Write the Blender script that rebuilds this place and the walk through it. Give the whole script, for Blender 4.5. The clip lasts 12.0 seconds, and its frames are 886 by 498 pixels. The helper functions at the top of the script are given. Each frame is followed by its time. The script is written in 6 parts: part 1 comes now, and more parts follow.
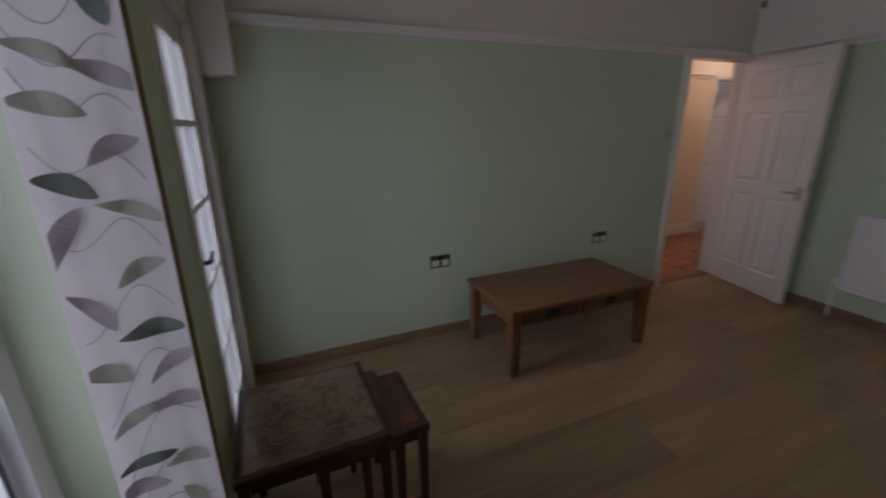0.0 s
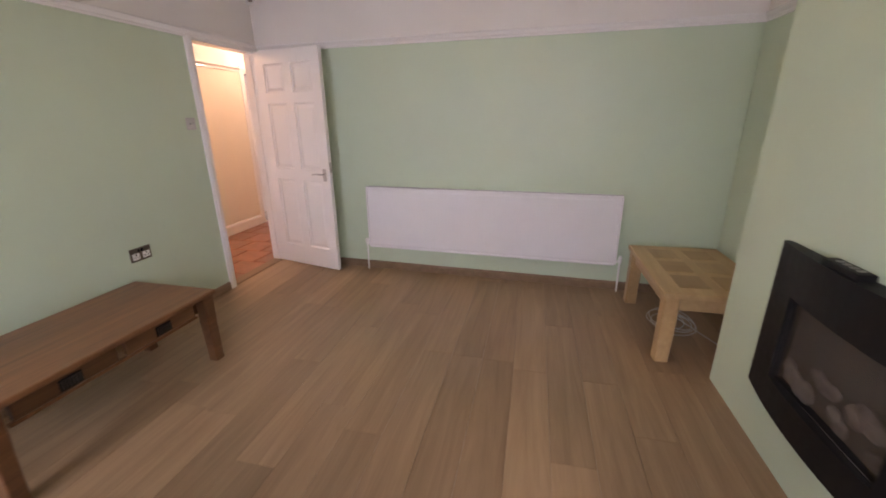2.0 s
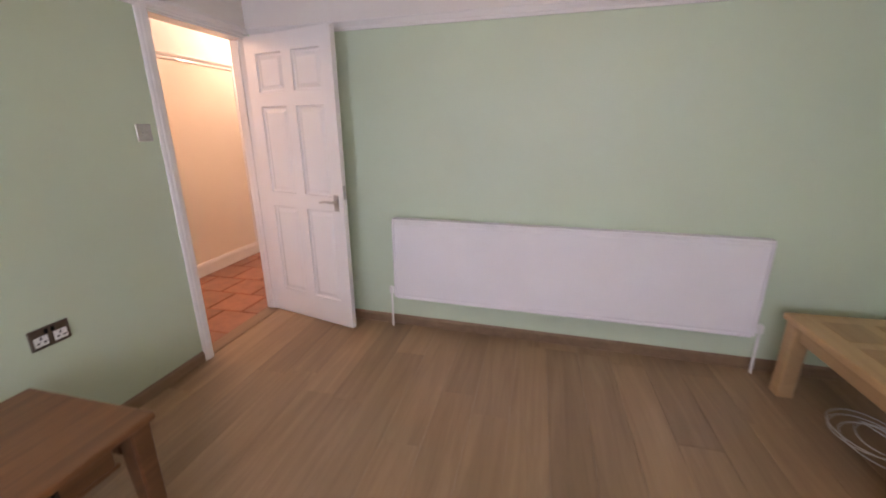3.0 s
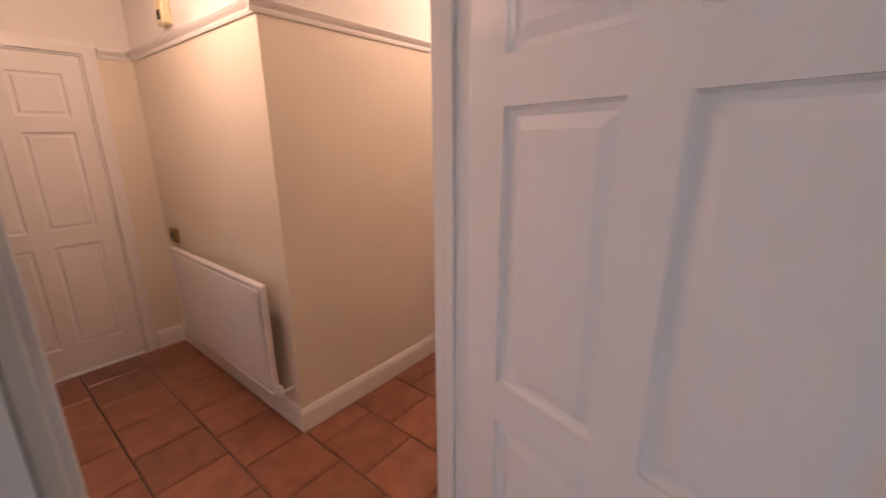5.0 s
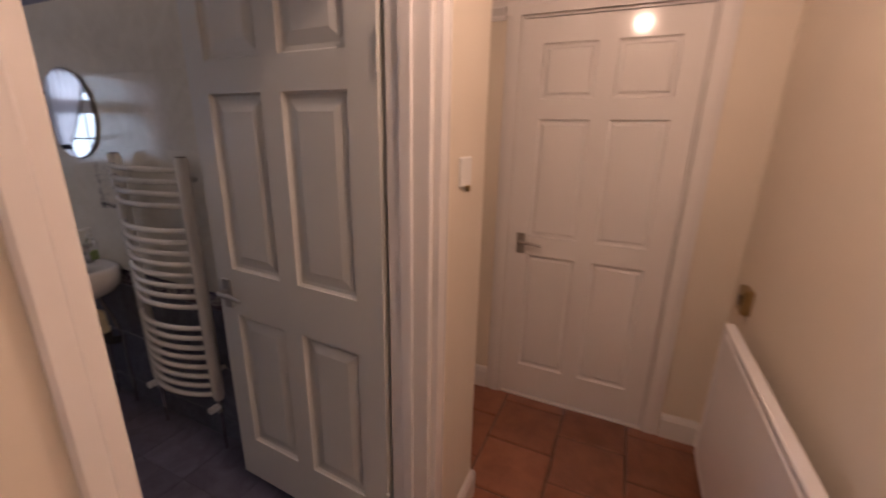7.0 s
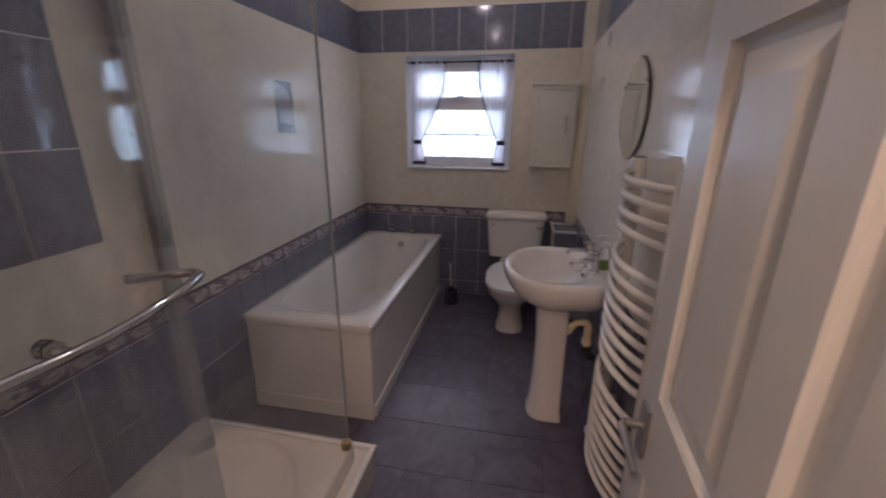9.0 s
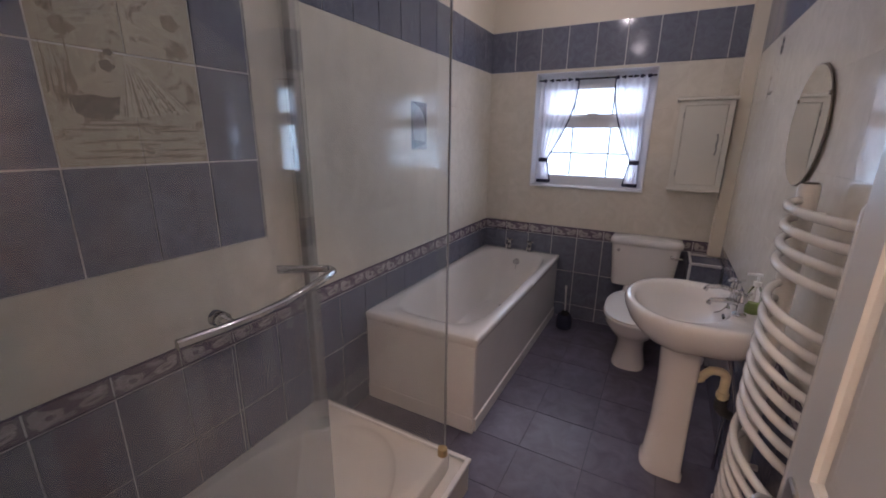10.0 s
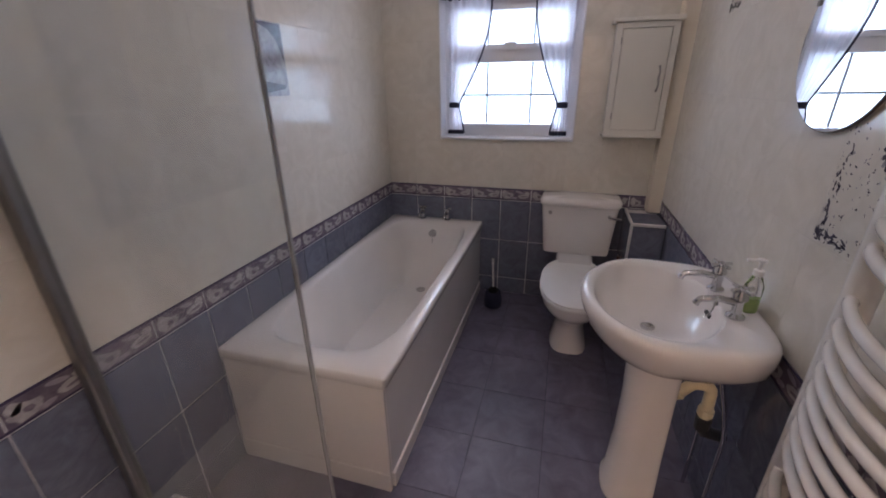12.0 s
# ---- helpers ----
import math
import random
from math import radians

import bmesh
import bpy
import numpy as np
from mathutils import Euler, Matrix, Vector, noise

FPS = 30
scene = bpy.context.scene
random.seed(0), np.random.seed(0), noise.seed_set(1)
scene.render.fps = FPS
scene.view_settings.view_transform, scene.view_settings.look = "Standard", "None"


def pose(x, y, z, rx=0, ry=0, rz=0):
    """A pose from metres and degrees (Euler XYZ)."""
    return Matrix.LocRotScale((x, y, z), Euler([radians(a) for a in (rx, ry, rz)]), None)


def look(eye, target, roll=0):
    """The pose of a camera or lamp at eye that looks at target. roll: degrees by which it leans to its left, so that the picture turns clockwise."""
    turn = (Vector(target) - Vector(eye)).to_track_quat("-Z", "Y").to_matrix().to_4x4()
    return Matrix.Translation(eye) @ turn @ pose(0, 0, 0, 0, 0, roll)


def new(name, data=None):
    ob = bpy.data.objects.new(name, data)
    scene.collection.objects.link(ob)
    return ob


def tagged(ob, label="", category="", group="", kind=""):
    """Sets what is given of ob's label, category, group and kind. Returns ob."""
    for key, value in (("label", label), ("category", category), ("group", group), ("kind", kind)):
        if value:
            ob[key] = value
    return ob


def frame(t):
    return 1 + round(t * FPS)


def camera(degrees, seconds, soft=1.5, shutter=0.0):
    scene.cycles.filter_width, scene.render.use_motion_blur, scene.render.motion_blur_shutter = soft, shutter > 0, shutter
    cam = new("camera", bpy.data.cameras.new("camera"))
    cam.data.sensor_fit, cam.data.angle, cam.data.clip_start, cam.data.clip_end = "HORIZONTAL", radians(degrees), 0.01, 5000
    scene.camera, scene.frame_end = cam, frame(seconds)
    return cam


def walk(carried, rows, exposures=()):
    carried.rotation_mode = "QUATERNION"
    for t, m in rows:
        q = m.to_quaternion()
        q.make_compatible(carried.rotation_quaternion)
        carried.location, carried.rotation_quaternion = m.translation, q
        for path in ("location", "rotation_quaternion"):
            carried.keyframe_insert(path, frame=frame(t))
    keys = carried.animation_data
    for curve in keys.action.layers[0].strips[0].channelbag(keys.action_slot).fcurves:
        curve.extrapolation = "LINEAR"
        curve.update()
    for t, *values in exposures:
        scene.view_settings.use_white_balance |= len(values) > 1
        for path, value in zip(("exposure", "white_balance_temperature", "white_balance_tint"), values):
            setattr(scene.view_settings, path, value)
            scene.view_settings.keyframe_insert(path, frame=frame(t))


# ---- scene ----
# ---------------------------------------------------------------- camera
cam = camera(95.8, 12.0, soft=1.8, shutter=0.35)
PATH = [
    (0, (2.462, -3.188, 1.467), (0.697, -2.452, 0.881), -1.0),
    (0.5, (2.584, -3.234, 1.484), (1.18, -1.948, 0.871), -1.1),
    (1, (2.628, -3.262, 1.441), (1.607, -1.654, 0.831), -1.5),
    (1.5, (2.622, -3.16, 1.411), (1.991, -1.363, 0.799), -0.9),
    (2, (2.518, -2.763, 1.402), (2.098, -0.91, 0.777), -0.6),
    (2.5, (2.288, -2.32, 1.385), (1.876, -0.456, 0.787), 0.5),
    (3, (1.966, -1.842, 1.386), (1.527, 0.022, 0.809), -0.4),
    (3.2, (1.824, -1.627, 1.411), (1.347, 0.233, 0.851), -0.4),
    (4.8, (0.662, -0.097, 1.459), (-0.459, 1.476, 0.942), -0.3),
    (5, (0.502, 0.027, 1.479), (-0.72, 1.518, 0.948), -0.5),
    (5.2, (0.38, 0.128, 1.484), (-0.955, 1.519, 0.951), -1.0),
    (5.5, (0.205, 0.267, 1.493), (-1.293, 1.467, 0.932), -1.1),
    (5.8, (0.029, 0.39, 1.478), (-1.716, 1.206, 0.939), -0.3),
    (6, (-0.129, 0.426, 1.452), (-1.981, 0.935, 0.896), 0.4),
    (6.1, (-0.176, 0.42, 1.447), (-2.061, 0.781, 0.884), 1.0),
    (6.3, (-0.353, 0.458, 1.439), (-2.27, 0.486, 0.871), 0.9),
    (6.5, (-0.511, 0.462, 1.473), (-2.412, 0.23, 0.896), 0.9),
    (6.7, (-0.638, 0.462, 1.47), (-2.502, 0.022, 0.895), 0.9),
    (8.3, (-1.36, 0.056, 1.471), (-1.856, -1.781, 0.854), 1.2),
    (8.4, (-1.38, 0.008, 1.481), (-1.798, -1.844, 0.852), 0.8),
    (8.5, (-1.386, -0.019, 1.471), (-1.688, -1.897, 0.854), 0.8),
    (9, (-1.444, -0.099, 1.461), (-1.077, -1.97, 0.857), 0.4),
    (9.5, (-1.463, -0.11, 1.462), (-0.688, -1.858, 0.875), 0.8),
    (10, (-1.462, -0.094, 1.464), (-0.543, -1.788, 0.931), 0.7),
    (10.5, (-1.435, -0.123, 1.447), (-0.579, -1.852, 0.919), 0.1),
    (11, (-1.402, -0.214, 1.43), (-0.609, -1.948, 0.826), -0.5),
    (11.5, (-1.338, -0.508, 1.413), (-0.67, -2.251, 0.694), -0.9),
    (12, (-1.277, -0.735, 1.437), (-0.753, -2.508, 0.672), -0.8),
]
EXPOSURES = [(0.0, -1.82, 6450, 30), (0.5, -1.25, 7150, 35), (1.0, -0.8, 7350, 36), (1.5, -0.32, 7100, 36), (2.0, 0.06, 6850, 36), (2.5, 0.12, 6750, 36), (3.2, 0.2, 6600, 36), (4.8, -0.62, 6600, 36), (5.5, -0.78, 6500, 36), (6.0, -0.8, 6350, 35), (6.5, -0.95, 6300, 34), (6.7, -0.95, 6300, 34), (8.3, -0.46, 6150, 33), (9.0, -0.27, 6050, 31), (10.0, 0.02, 5900, 30), (12.0, 0.14, 5850, 29)]
walk(cam, [(t, look(eye, target, roll)) for t, eye, target, roll in PATH], EXPOSURES)

# ---------------------------------------------------------------- plan (metres)
CEIL = 2.62
RAIL = 2.0
LIV_E, LIV_N, LIV_S = 3.95, 0.77, -3.45        # living room: x 0..3.95, y -3.45..0.77
BREAST_X, BREAST_N, BREAST_S = 3.545, -0.585, -2.25
HALL_E, HALL_S, HALL_W = -0.11, 0.02, -2.835   # hall: L-shaped
BLOCK_X, BLOCK_Y = -1.205, 0.945
HALL_N = 4.3
BTH_E, BTH_S, BTH_W, BTH_N = -0.11, -3.385, -1.875, -0.10

# ---------------------------------------------------------------- light
world = bpy.data.worlds.new("world")
scene.world = world
world.use_nodes = True
wn = world.node_tree
sky = wn.nodes.new("ShaderNodeTexSky")
sky.sky_type, sky.sun_disc = "NISHITA", False
sky.sun_elevation, sky.sun_rotation = radians(38), radians(200)
wn.links.new(sky.outputs[0], wn.nodes["Background"].inputs[0])
wn.nodes["Background"].inputs[1].default_value = 0.12


def lamp(name, kind, where, energy, color, **more):
    data = bpy.data.lights.new(name, kind)
    data.energy, data.color = energy, color
    if "size" in more:
        data.shape, data.size, data.size_y = "RECTANGLE", more["size"], more["size_y"]
    if "radius" in more:
        data.shadow_soft_size = more["radius"]
    if "angle" in more:
        data.angle = more["angle"]
    if "spot" in more:
        data.spot_size, data.spot_blend = more["spot"], 0.6
    ob = new(name, data)
    ob.matrix_world = where
    return ob


SKYC = (0.75, 0.885, 1.0)
lamp("sun", "SUN", look((0, -8, 6), (0, 0, 0)), 0.8, (1.0, 0.96, 0.9), angle=radians(12))
lamp("daylight_living", "AREA", look((2.3, -3.73, 1.48), (2.2, 0.0, 1.2)), 17, SKYC, size=1.05, size_y=1.15)
lamp("daylight_french", "AREA", look((0.6, -3.70, 1.1), (0.6, 0.0, 1.0)), 31, SKYC, size=0.75, size_y=1.7)
lamp("daylight_bath", "AREA", look((-0.93, -3.62, 1.5), (-0.93, 0.0, 1.2)), 12.0, (0.88, 0.94, 1.0), size=0.75, size_y=0.8)
# added fill lamp inside the far room; no window is built behind it
lamp("fill_far_room", "AREA", look((-3.6, 3.1, 1.4), (0, 2.6, 1.2)), 42, (0.72, 0.84, 1.0), size=1.0, size_y=1.2)
lamp("hall_bulb", "POINT", pose(-1.45, 0.411, 2.224), 35, (1.0, 0.74, 0.49), radius=0.028)
lamp("hall_bulb_north", "POINT", pose(-0.66, 2.15, 2.40), 34, (1.0, 0.74, 0.49), radius=0.05)
lamp("living_bulb", "POINT", pose(2.0, -1.45, 2.42), 9.5, (1.0, 0.70, 0.32), radius=0.06)
lamp("bath_spot_a", "POINT", pose(-1.0, -1.1, 2.50), 2.3, (1.0, 0.92, 0.81), radius=0.03)
lamp("bath_spot_b", "POINT", pose(-1.0, -2.5, 2.50), 6.0, (1.0, 0.92, 0.81), radius=0.03)


# ---------------------------------------------------------------- materials
def nodes(name):
    m = bpy.data.materials.new(name)
    m.use_nodes = True
    return m, m.node_tree, m.node_tree.nodes["Principled BSDF"]


def ramp(nt, fac, stops):
    r = nt.nodes.new("ShaderNodeValToRGB")
    while len(r.color_ramp.elements) < len(stops):
        r.color_ramp.elements.new(0.5)
    for e, (p, c) in zip(r.color_ramp.elements, stops):
        e.position, e.color = p, (*c, 1)
    nt.links.new(fac, r.inputs[0])
    return r.outputs[0]


def coords(nt, scale=(1, 1, 1), space="world", jitter=False, turn=(0, 0, 0)):
    if space == "world":
        out = nt.nodes.new("ShaderNodeNewGeometry").outputs["Position"]
    else:
        out = nt.nodes.new("ShaderNodeTexCoord").outputs["Object"]
    if jitter:
        info = nt.nodes.new("ShaderNodeObjectInfo")
        mul = nt.nodes.new("ShaderNodeMath")
        mul.operation, mul.inputs[1].default_value = "MULTIPLY", 37.0
        nt.links.new(info.outputs["Random"], mul.inputs[0])
        add = nt.nodes.new("ShaderNodeVectorMath")
        nt.links.new(out, add.inputs[0])
        nt.links.new(mul.outputs[0], add.inputs[1])
        out = add.outputs[0]
    mp = nt.nodes.new("ShaderNodeMapping")
    mp.inputs["Scale"].default_value = scale
    mp.inputs["Rotation"].default_value = turn
    nt.links.new(out, mp.inputs[0])
    return mp.outputs[0]


def noise_tex(nt, vec, scale, detail=4, rough=0.55, warp=0.0):
    n = nt.nodes.new("ShaderNodeTexNoise")
    n.inputs["Scale"].default_value, n.inputs["Detail"].default_value = scale, detail
    n.inputs["Roughness"].default_value, n.inputs["Distortion"].default_value = rough, warp
    nt.links.new(vec, n.inputs["Vector"])
    return n.outputs["Fac"]


def bump(nt, bsdf, height, strength, dist=0.002):
    b = nt.nodes.new("ShaderNodeBump")
    b.inputs["Strength"].default_value, b.inputs["Distance"].default_value = strength, dist
    nt.links.new(height, b.inputs["Height"])
    nt.links.new(b.outputs[0], bsdf.inputs["Normal"])


def tone(c, k):
    return tuple(min(1.0, v * k) for v in c)


def plain(name, col, rough=0.5, var=0.08, scale=5.0, grain=120.0, relief=0.15, metal=0.0, space="world", jitter=False, coat=0.0):
    m, nt, b = nodes(name)
    vec = coords(nt, space=space, jitter=jitter)
    big = noise_tex(nt, vec, scale, 5)
    nt.links.new(ramp(nt, big, [(0.3, tone(col, 1 - var)), (0.7, tone(col, 1 + var))]), b.inputs["Base Color"])
    rr = noise_tex(nt, vec, scale * 3, 3)
    mr = nt.nodes.new("ShaderNodeMapRange")
    mr.inputs["To Min"].default_value, mr.inputs["To Max"].default_value = max(0.02, rough * (1 - 2.5 * min(var, 0.08))), min(1, rough * (1 + 2.5 * min(var, 0.08)))
    nt.links.new(rr, mr.inputs[0])
    nt.links.new(mr.outputs[0], b.inputs["Roughness"])
    b.inputs["Metallic"].default_value = metal
    b.inputs["Coat Weight"].default_value = coat
    b.inputs["Coat Roughness"].default_value = 0.08
    if relief:
        bump(nt, b, noise_tex(nt, vec, grain, 3), relief, 0.001)
    return m


def wood(name, dark, light, rough=0.4, axis=1, space="object", jitter=True, grain=14.0, coat=0.0):
    m, nt, b = nodes(name)
    sc = [grain, grain, grain]
    sc[axis] = grain * 0.07
    vec = coords(nt, tuple(sc), space, jitter)
    fib = noise_tex(nt, vec, 1.0, 8, 0.65, 0.6)
    sc2 = [2.0, 2.0, 2.0]
    sc2[axis] = 0.5
    blot = noise_tex(nt, coords(nt, tuple(sc2), space, jitter), 1.0, 3)
    mx = nt.nodes.new("ShaderNodeMix")
    mx.inputs[0].default_value = 0.35
    nt.links.new(fib, mx.inputs[2])
    nt.links.new(blot, mx.inputs[3])
    mid = tuple((p + q) / 2 for p, q in zip(dark, light))
    col = ramp(nt, mx.outputs[0], [(0.3, dark), (0.5, mid), (0.68, light)])
    if jitter:
        info = nt.nodes.new("ShaderNodeObjectInfo")
        hsv = nt.nodes.new("ShaderNodeHueSaturation")
        mr = nt.nodes.new("ShaderNodeMapRange")
        mr.inputs["To Min"].default_value, mr.inputs["To Max"].default_value = 0.82, 1.16
        nt.links.new(info.outputs["Random"], mr.inputs[0])
        nt.links.new(mr.outputs[0], hsv.inputs["Value"])
        nt.links.new(col, hsv.inputs["Color"])
        col = hsv.outputs[0]
    nt.links.new(col, b.inputs["Base Color"])
    b.inputs["Roughness"].default_value = rough
    b.inputs["Coat Weight"].default_value = coat
    b.inputs["Coat Roughness"].default_value = 0.2
    bump(nt, b, fib, 0.12, 0.001)
    return m


def glass(name, tint=(1, 1, 1), rough=0.0):
    m, nt, b = nodes(name)
    b.inputs["Base Color"].default_value = (*tint, 1)
    b.inputs["Transmission Weight"].default_value = 1.0
    b.inputs["Roughness"].default_value, b.inputs["IOR"].default_value = rough, 1.45
    return m


M = {}
M["green"] = plain("green_wall_paint", (0.525, 0.62, 0.46), 0.44, 0.03, 1.5, 260, 0.12)
M["cream_upper"] = plain("white_wall_paint", (0.74, 0.70, 0.66), 0.6, 0.03, 1.5, 260, 0.12)
M["hall_wall"] = plain("cream_wall_paint", (0.76, 0.68, 0.57), 0.5, 0.04, 1.4, 200, 0.25)
M["ceiling"] = plain("ceiling_paint", (0.80, 0.79, 0.76), 0.8, 0.03, 2.0, 200, 0.2)
M["gloss"] = plain("white_gloss_paint", (0.80, 0.77, 0.75), 0.115, 0.01, 2.0, 60, 0.015)
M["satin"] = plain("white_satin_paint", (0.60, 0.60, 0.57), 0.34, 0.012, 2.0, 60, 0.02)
M["radiator"] = plain("radiator_enamel", (0.80, 0.775, 0.785), 0.13, 0.02, 4.0, 80, 0.04)
M["plank"] = wood("oak_laminate", (0.212, 0.129, 0.068), (0.378, 0.245, 0.138), 0.36, 1, "object", True, 16.0)
M["plank_gap"] = plain("floor_joint", (0.20, 0.12, 0.07), 0.8)
M["skirt"] = wood("oak_skirting", (0.17, 0.105, 0.06), (0.28, 0.18, 0.105), 0.45, 1, "world", False, 16.0)
M["table_brown"] = wood("acacia_table", (0.066, 0.027, 0.012), (0.242, 0.108, 0.045), 0.36, 1, "object", True, 16.0)
M["table_oak"] = wood("light_oak_table", (0.335, 0.20, 0.088), (0.51, 0.335, 0.165), 0.38, 1, "object", True, 14.0)
M["inlay"] = wood("oak_parquet_inlay", (0.25, 0.145, 0.062), (0.37, 0.225, 0.098), 0.38, 0, "object", True, 14.0)
M["dark_wood"] = wood("mahogany", (0.045, 0.018, 0.012), (0.12, 0.05, 0.03), 0.3, 0, "object", True, 18.0)
M["black"] = plain("black_enamel", (0.006, 0.0055, 0.0065), 0.5, 0.2, 8, 200, 0.05)
M["black"].node_tree.nodes["Principled BSDF"].inputs["Specular IOR Level"].default_value = 0.25
M["iron"] = plain("black_iron", (0.03, 0.028, 0.025), 0.5, 0.2, 20, 150, 0.3)
M["steel"] = plain("brushed_steel", (0.46, 0.44, 0.42), 0.30, 0.08, 30, 300, 0.05, 1.0)
M["bronze"] = plain("dark_bronze_plate", (0.20, 0.17, 0.14), 0.35, 0.1, 30, 300, 0.05, 1.0)
M["chrome"] = plain("chrome", (0.58, 0.58, 0.585), 0.08, 0.03, 10, 100, 0.0, 1.0)
M["brass"] = plain("old_brass", (0.45, 0.33, 0.16), 0.35, 0.1, 20, 100, 0.05, 1.0)
M["white_plastic"] = plain("white_plastic", (0.78, 0.77, 0.74), 0.35, 0.02, 10, 100, 0.03)
M["cream_plastic"] = plain("aged_cream_plastic", (0.68, 0.58, 0.36), 0.4, 0.06, 20, 100, 0.05)
M["upvc"] = plain("white_upvc", (0.80, 0.81, 0.83), 0.3, 0.02, 6, 80, 0.03)
M["ceramic"] = plain("white_ceramic", (0.80, 0.775, 0.74), 0.10, 0.02, 4, 40, 0.0, coat=0.6)
M["bath_acrylic"] = plain("bath_acrylic", (0.78, 0.755, 0.72), 0.14, 0.03, 4, 40, 0.02, coat=0.5)
M["tray"] = plain("shower_tray_resin", (0.70, 0.675, 0.62), 0.2, 0.03, 4, 60, 0.03, coat=0.3)
M["grout"] = plain("pale_grout", (0.72, 0.71, 0.70), 0.85, 0.1, 30, 300, 0.3)
M["floor_grout"] = plain("dark_floor_grout", (0.068, 0.066, 0.088), 0.85, 0.15, 30, 300, 0.3)
M["hall_grout"] = plain("dark_grout", (0.11, 0.06, 0.042), 0.9, 0.2, 20, 300, 0.4)
M["paint_cream"] = plain("bath_cream_paint", (0.76, 0.70, 0.58), 0.6, 0.03, 2, 200, 0.15)
M["carpet"] = plain("grey_carpet", (0.36, 0.34, 0.30), 0.95, 0.15, 30, 700, 0.8)
M["net"] = None
M["clear"] = glass("clear_glass")
M["coal"] = plain("ceramic_pebble", (0.075, 0.065, 0.057), 0.7, 0.3, 30, 120, 0.5)
M["rubber"] = plain("black_rubber", (0.03, 0.03, 0.03), 0.6)
M["navy"] = plain("navy_ribbon", (0.02, 0.022, 0.05), 0.7, 0.1, 40, 300, 0.3)
M["soap"] = plain("green_liquid_soap", (0.33, 0.46, 0.16), 0.15, 0.05, 10, 50, 0.0)
M["yellow_pipe"] = plain("yellowed_plastic_trap", (0.70, 0.62, 0.40), 0.4, 0.08, 20, 80, 0.05)
M["cable"] = plain("white_cable", (0.52, 0.52, 0.50), 0.4)
M["ground"] = plain("outside_paving", (0.42, 0.41, 0.39), 0.9, 0.15, 1.2, 30, 0.4)


def ceramic_tile(name, a, b_, rough, vein=2.0, jit=0.05):
    m, nt, b = nodes(name)
    vec = coords(nt, (1, 1, 1), "object", True)
    n = noise_tex(nt, vec, 9, 6, 0.6, vein)
    col = ramp(nt, n, [(0.34, a), (0.66, b_)])
    info = nt.nodes.new("ShaderNodeObjectInfo")
    hsv = nt.nodes.new("ShaderNodeHueSaturation")
    mr = nt.nodes.new("ShaderNodeMapRange")
    mr.inputs["To Min"].default_value, mr.inputs["To Max"].default_value = 1 - jit, 1 + jit
    nt.links.new(info.outputs["Random"], mr.inputs[0])
    nt.links.new(mr.outputs[0], hsv.inputs["Value"])
    nt.links.new(col, hsv.inputs["Color"])
    nt.links.new(hsv.outputs[0], b.inputs["Base Color"])
    b.inputs["Roughness"].default_value = rough
    bump(nt, b, noise_tex(nt, vec, 14, 2), 0.06, 0.002)
    return m


M["tile_white"] = ceramic_tile("cream_wall_tile", (0.665, 0.625, 0.535), (0.735, 0.695, 0.605), 0.10, 1.5, 0.02)
M["tile_blue"] = ceramic_tile("slate_blue_wall_tile", (0.128, 0.139, 0.188), (0.182, 0.194, 0.250), 0.12, 2.5, 0.06)
M["tile_floor"] = ceramic_tile("blue_grey_floor_tile", (0.090, 0.083, 0.120), (0.150, 0.139, 0.190), 0.44, 0.7, 0.04)
M["tile_terra"] = ceramic_tile("terracotta_floor_tile", (0.215, 0.082, 0.045), (0.31, 0.122, 0.068), 0.33, 0.2, 0.17)


def printed(name, paper, ink, scale, edges, warp=1.5):
    m, nt, b = nodes(name)
    vec = coords(nt, (1, 1, 1), "object", True)
    n = noise_tex(nt, vec, scale, 6, 0.65, warp)
    nt.links.new(ramp(nt, n, [(edges[0], ink), (edges[1], paper), (edges[1] + 0.1, tone(paper, 0.8)), (edges[1] + 0.16, paper)]), b.inputs["Base Color"])
    b.inputs["Roughness"].default_value = 0.12
    return m


M["tile_border"] = ceramic_tile("dark_border_tile", (0.13, 0.105, 0.14), (0.22, 0.185, 0.22), 0.14, 2.0, 0.08)
M["border_pale"] = ceramic_tile("pale_border_glaze", (0.34, 0.315, 0.315), (0.52, 0.49, 0.475), 0.14, 3.0, 0.06)
M["border_mauve"] = ceramic_tile("mauve_border_glaze", (0.30, 0.26, 0.30), (0.42, 0.38, 0.40), 0.14, 3.0, 0.06)
M["border_ground"] = ceramic_tile("shadow_border_glaze", (0.17, 0.14, 0.17), (0.26, 0.22, 0.25), 0.14, 3.0, 0.06)
M["tile_mural"] = printed("mural_tile", (0.53, 0.485, 0.385), (0.24, 0.21, 0.165), 9, (0.34, 0.47), 2.5)
M["nest_tile"] = printed("patterned_tabletop_tile", (0.29, 0.195, 0.125), (0.135, 0.08, 0.05), 15, (0.40, 0.56), 1.0)


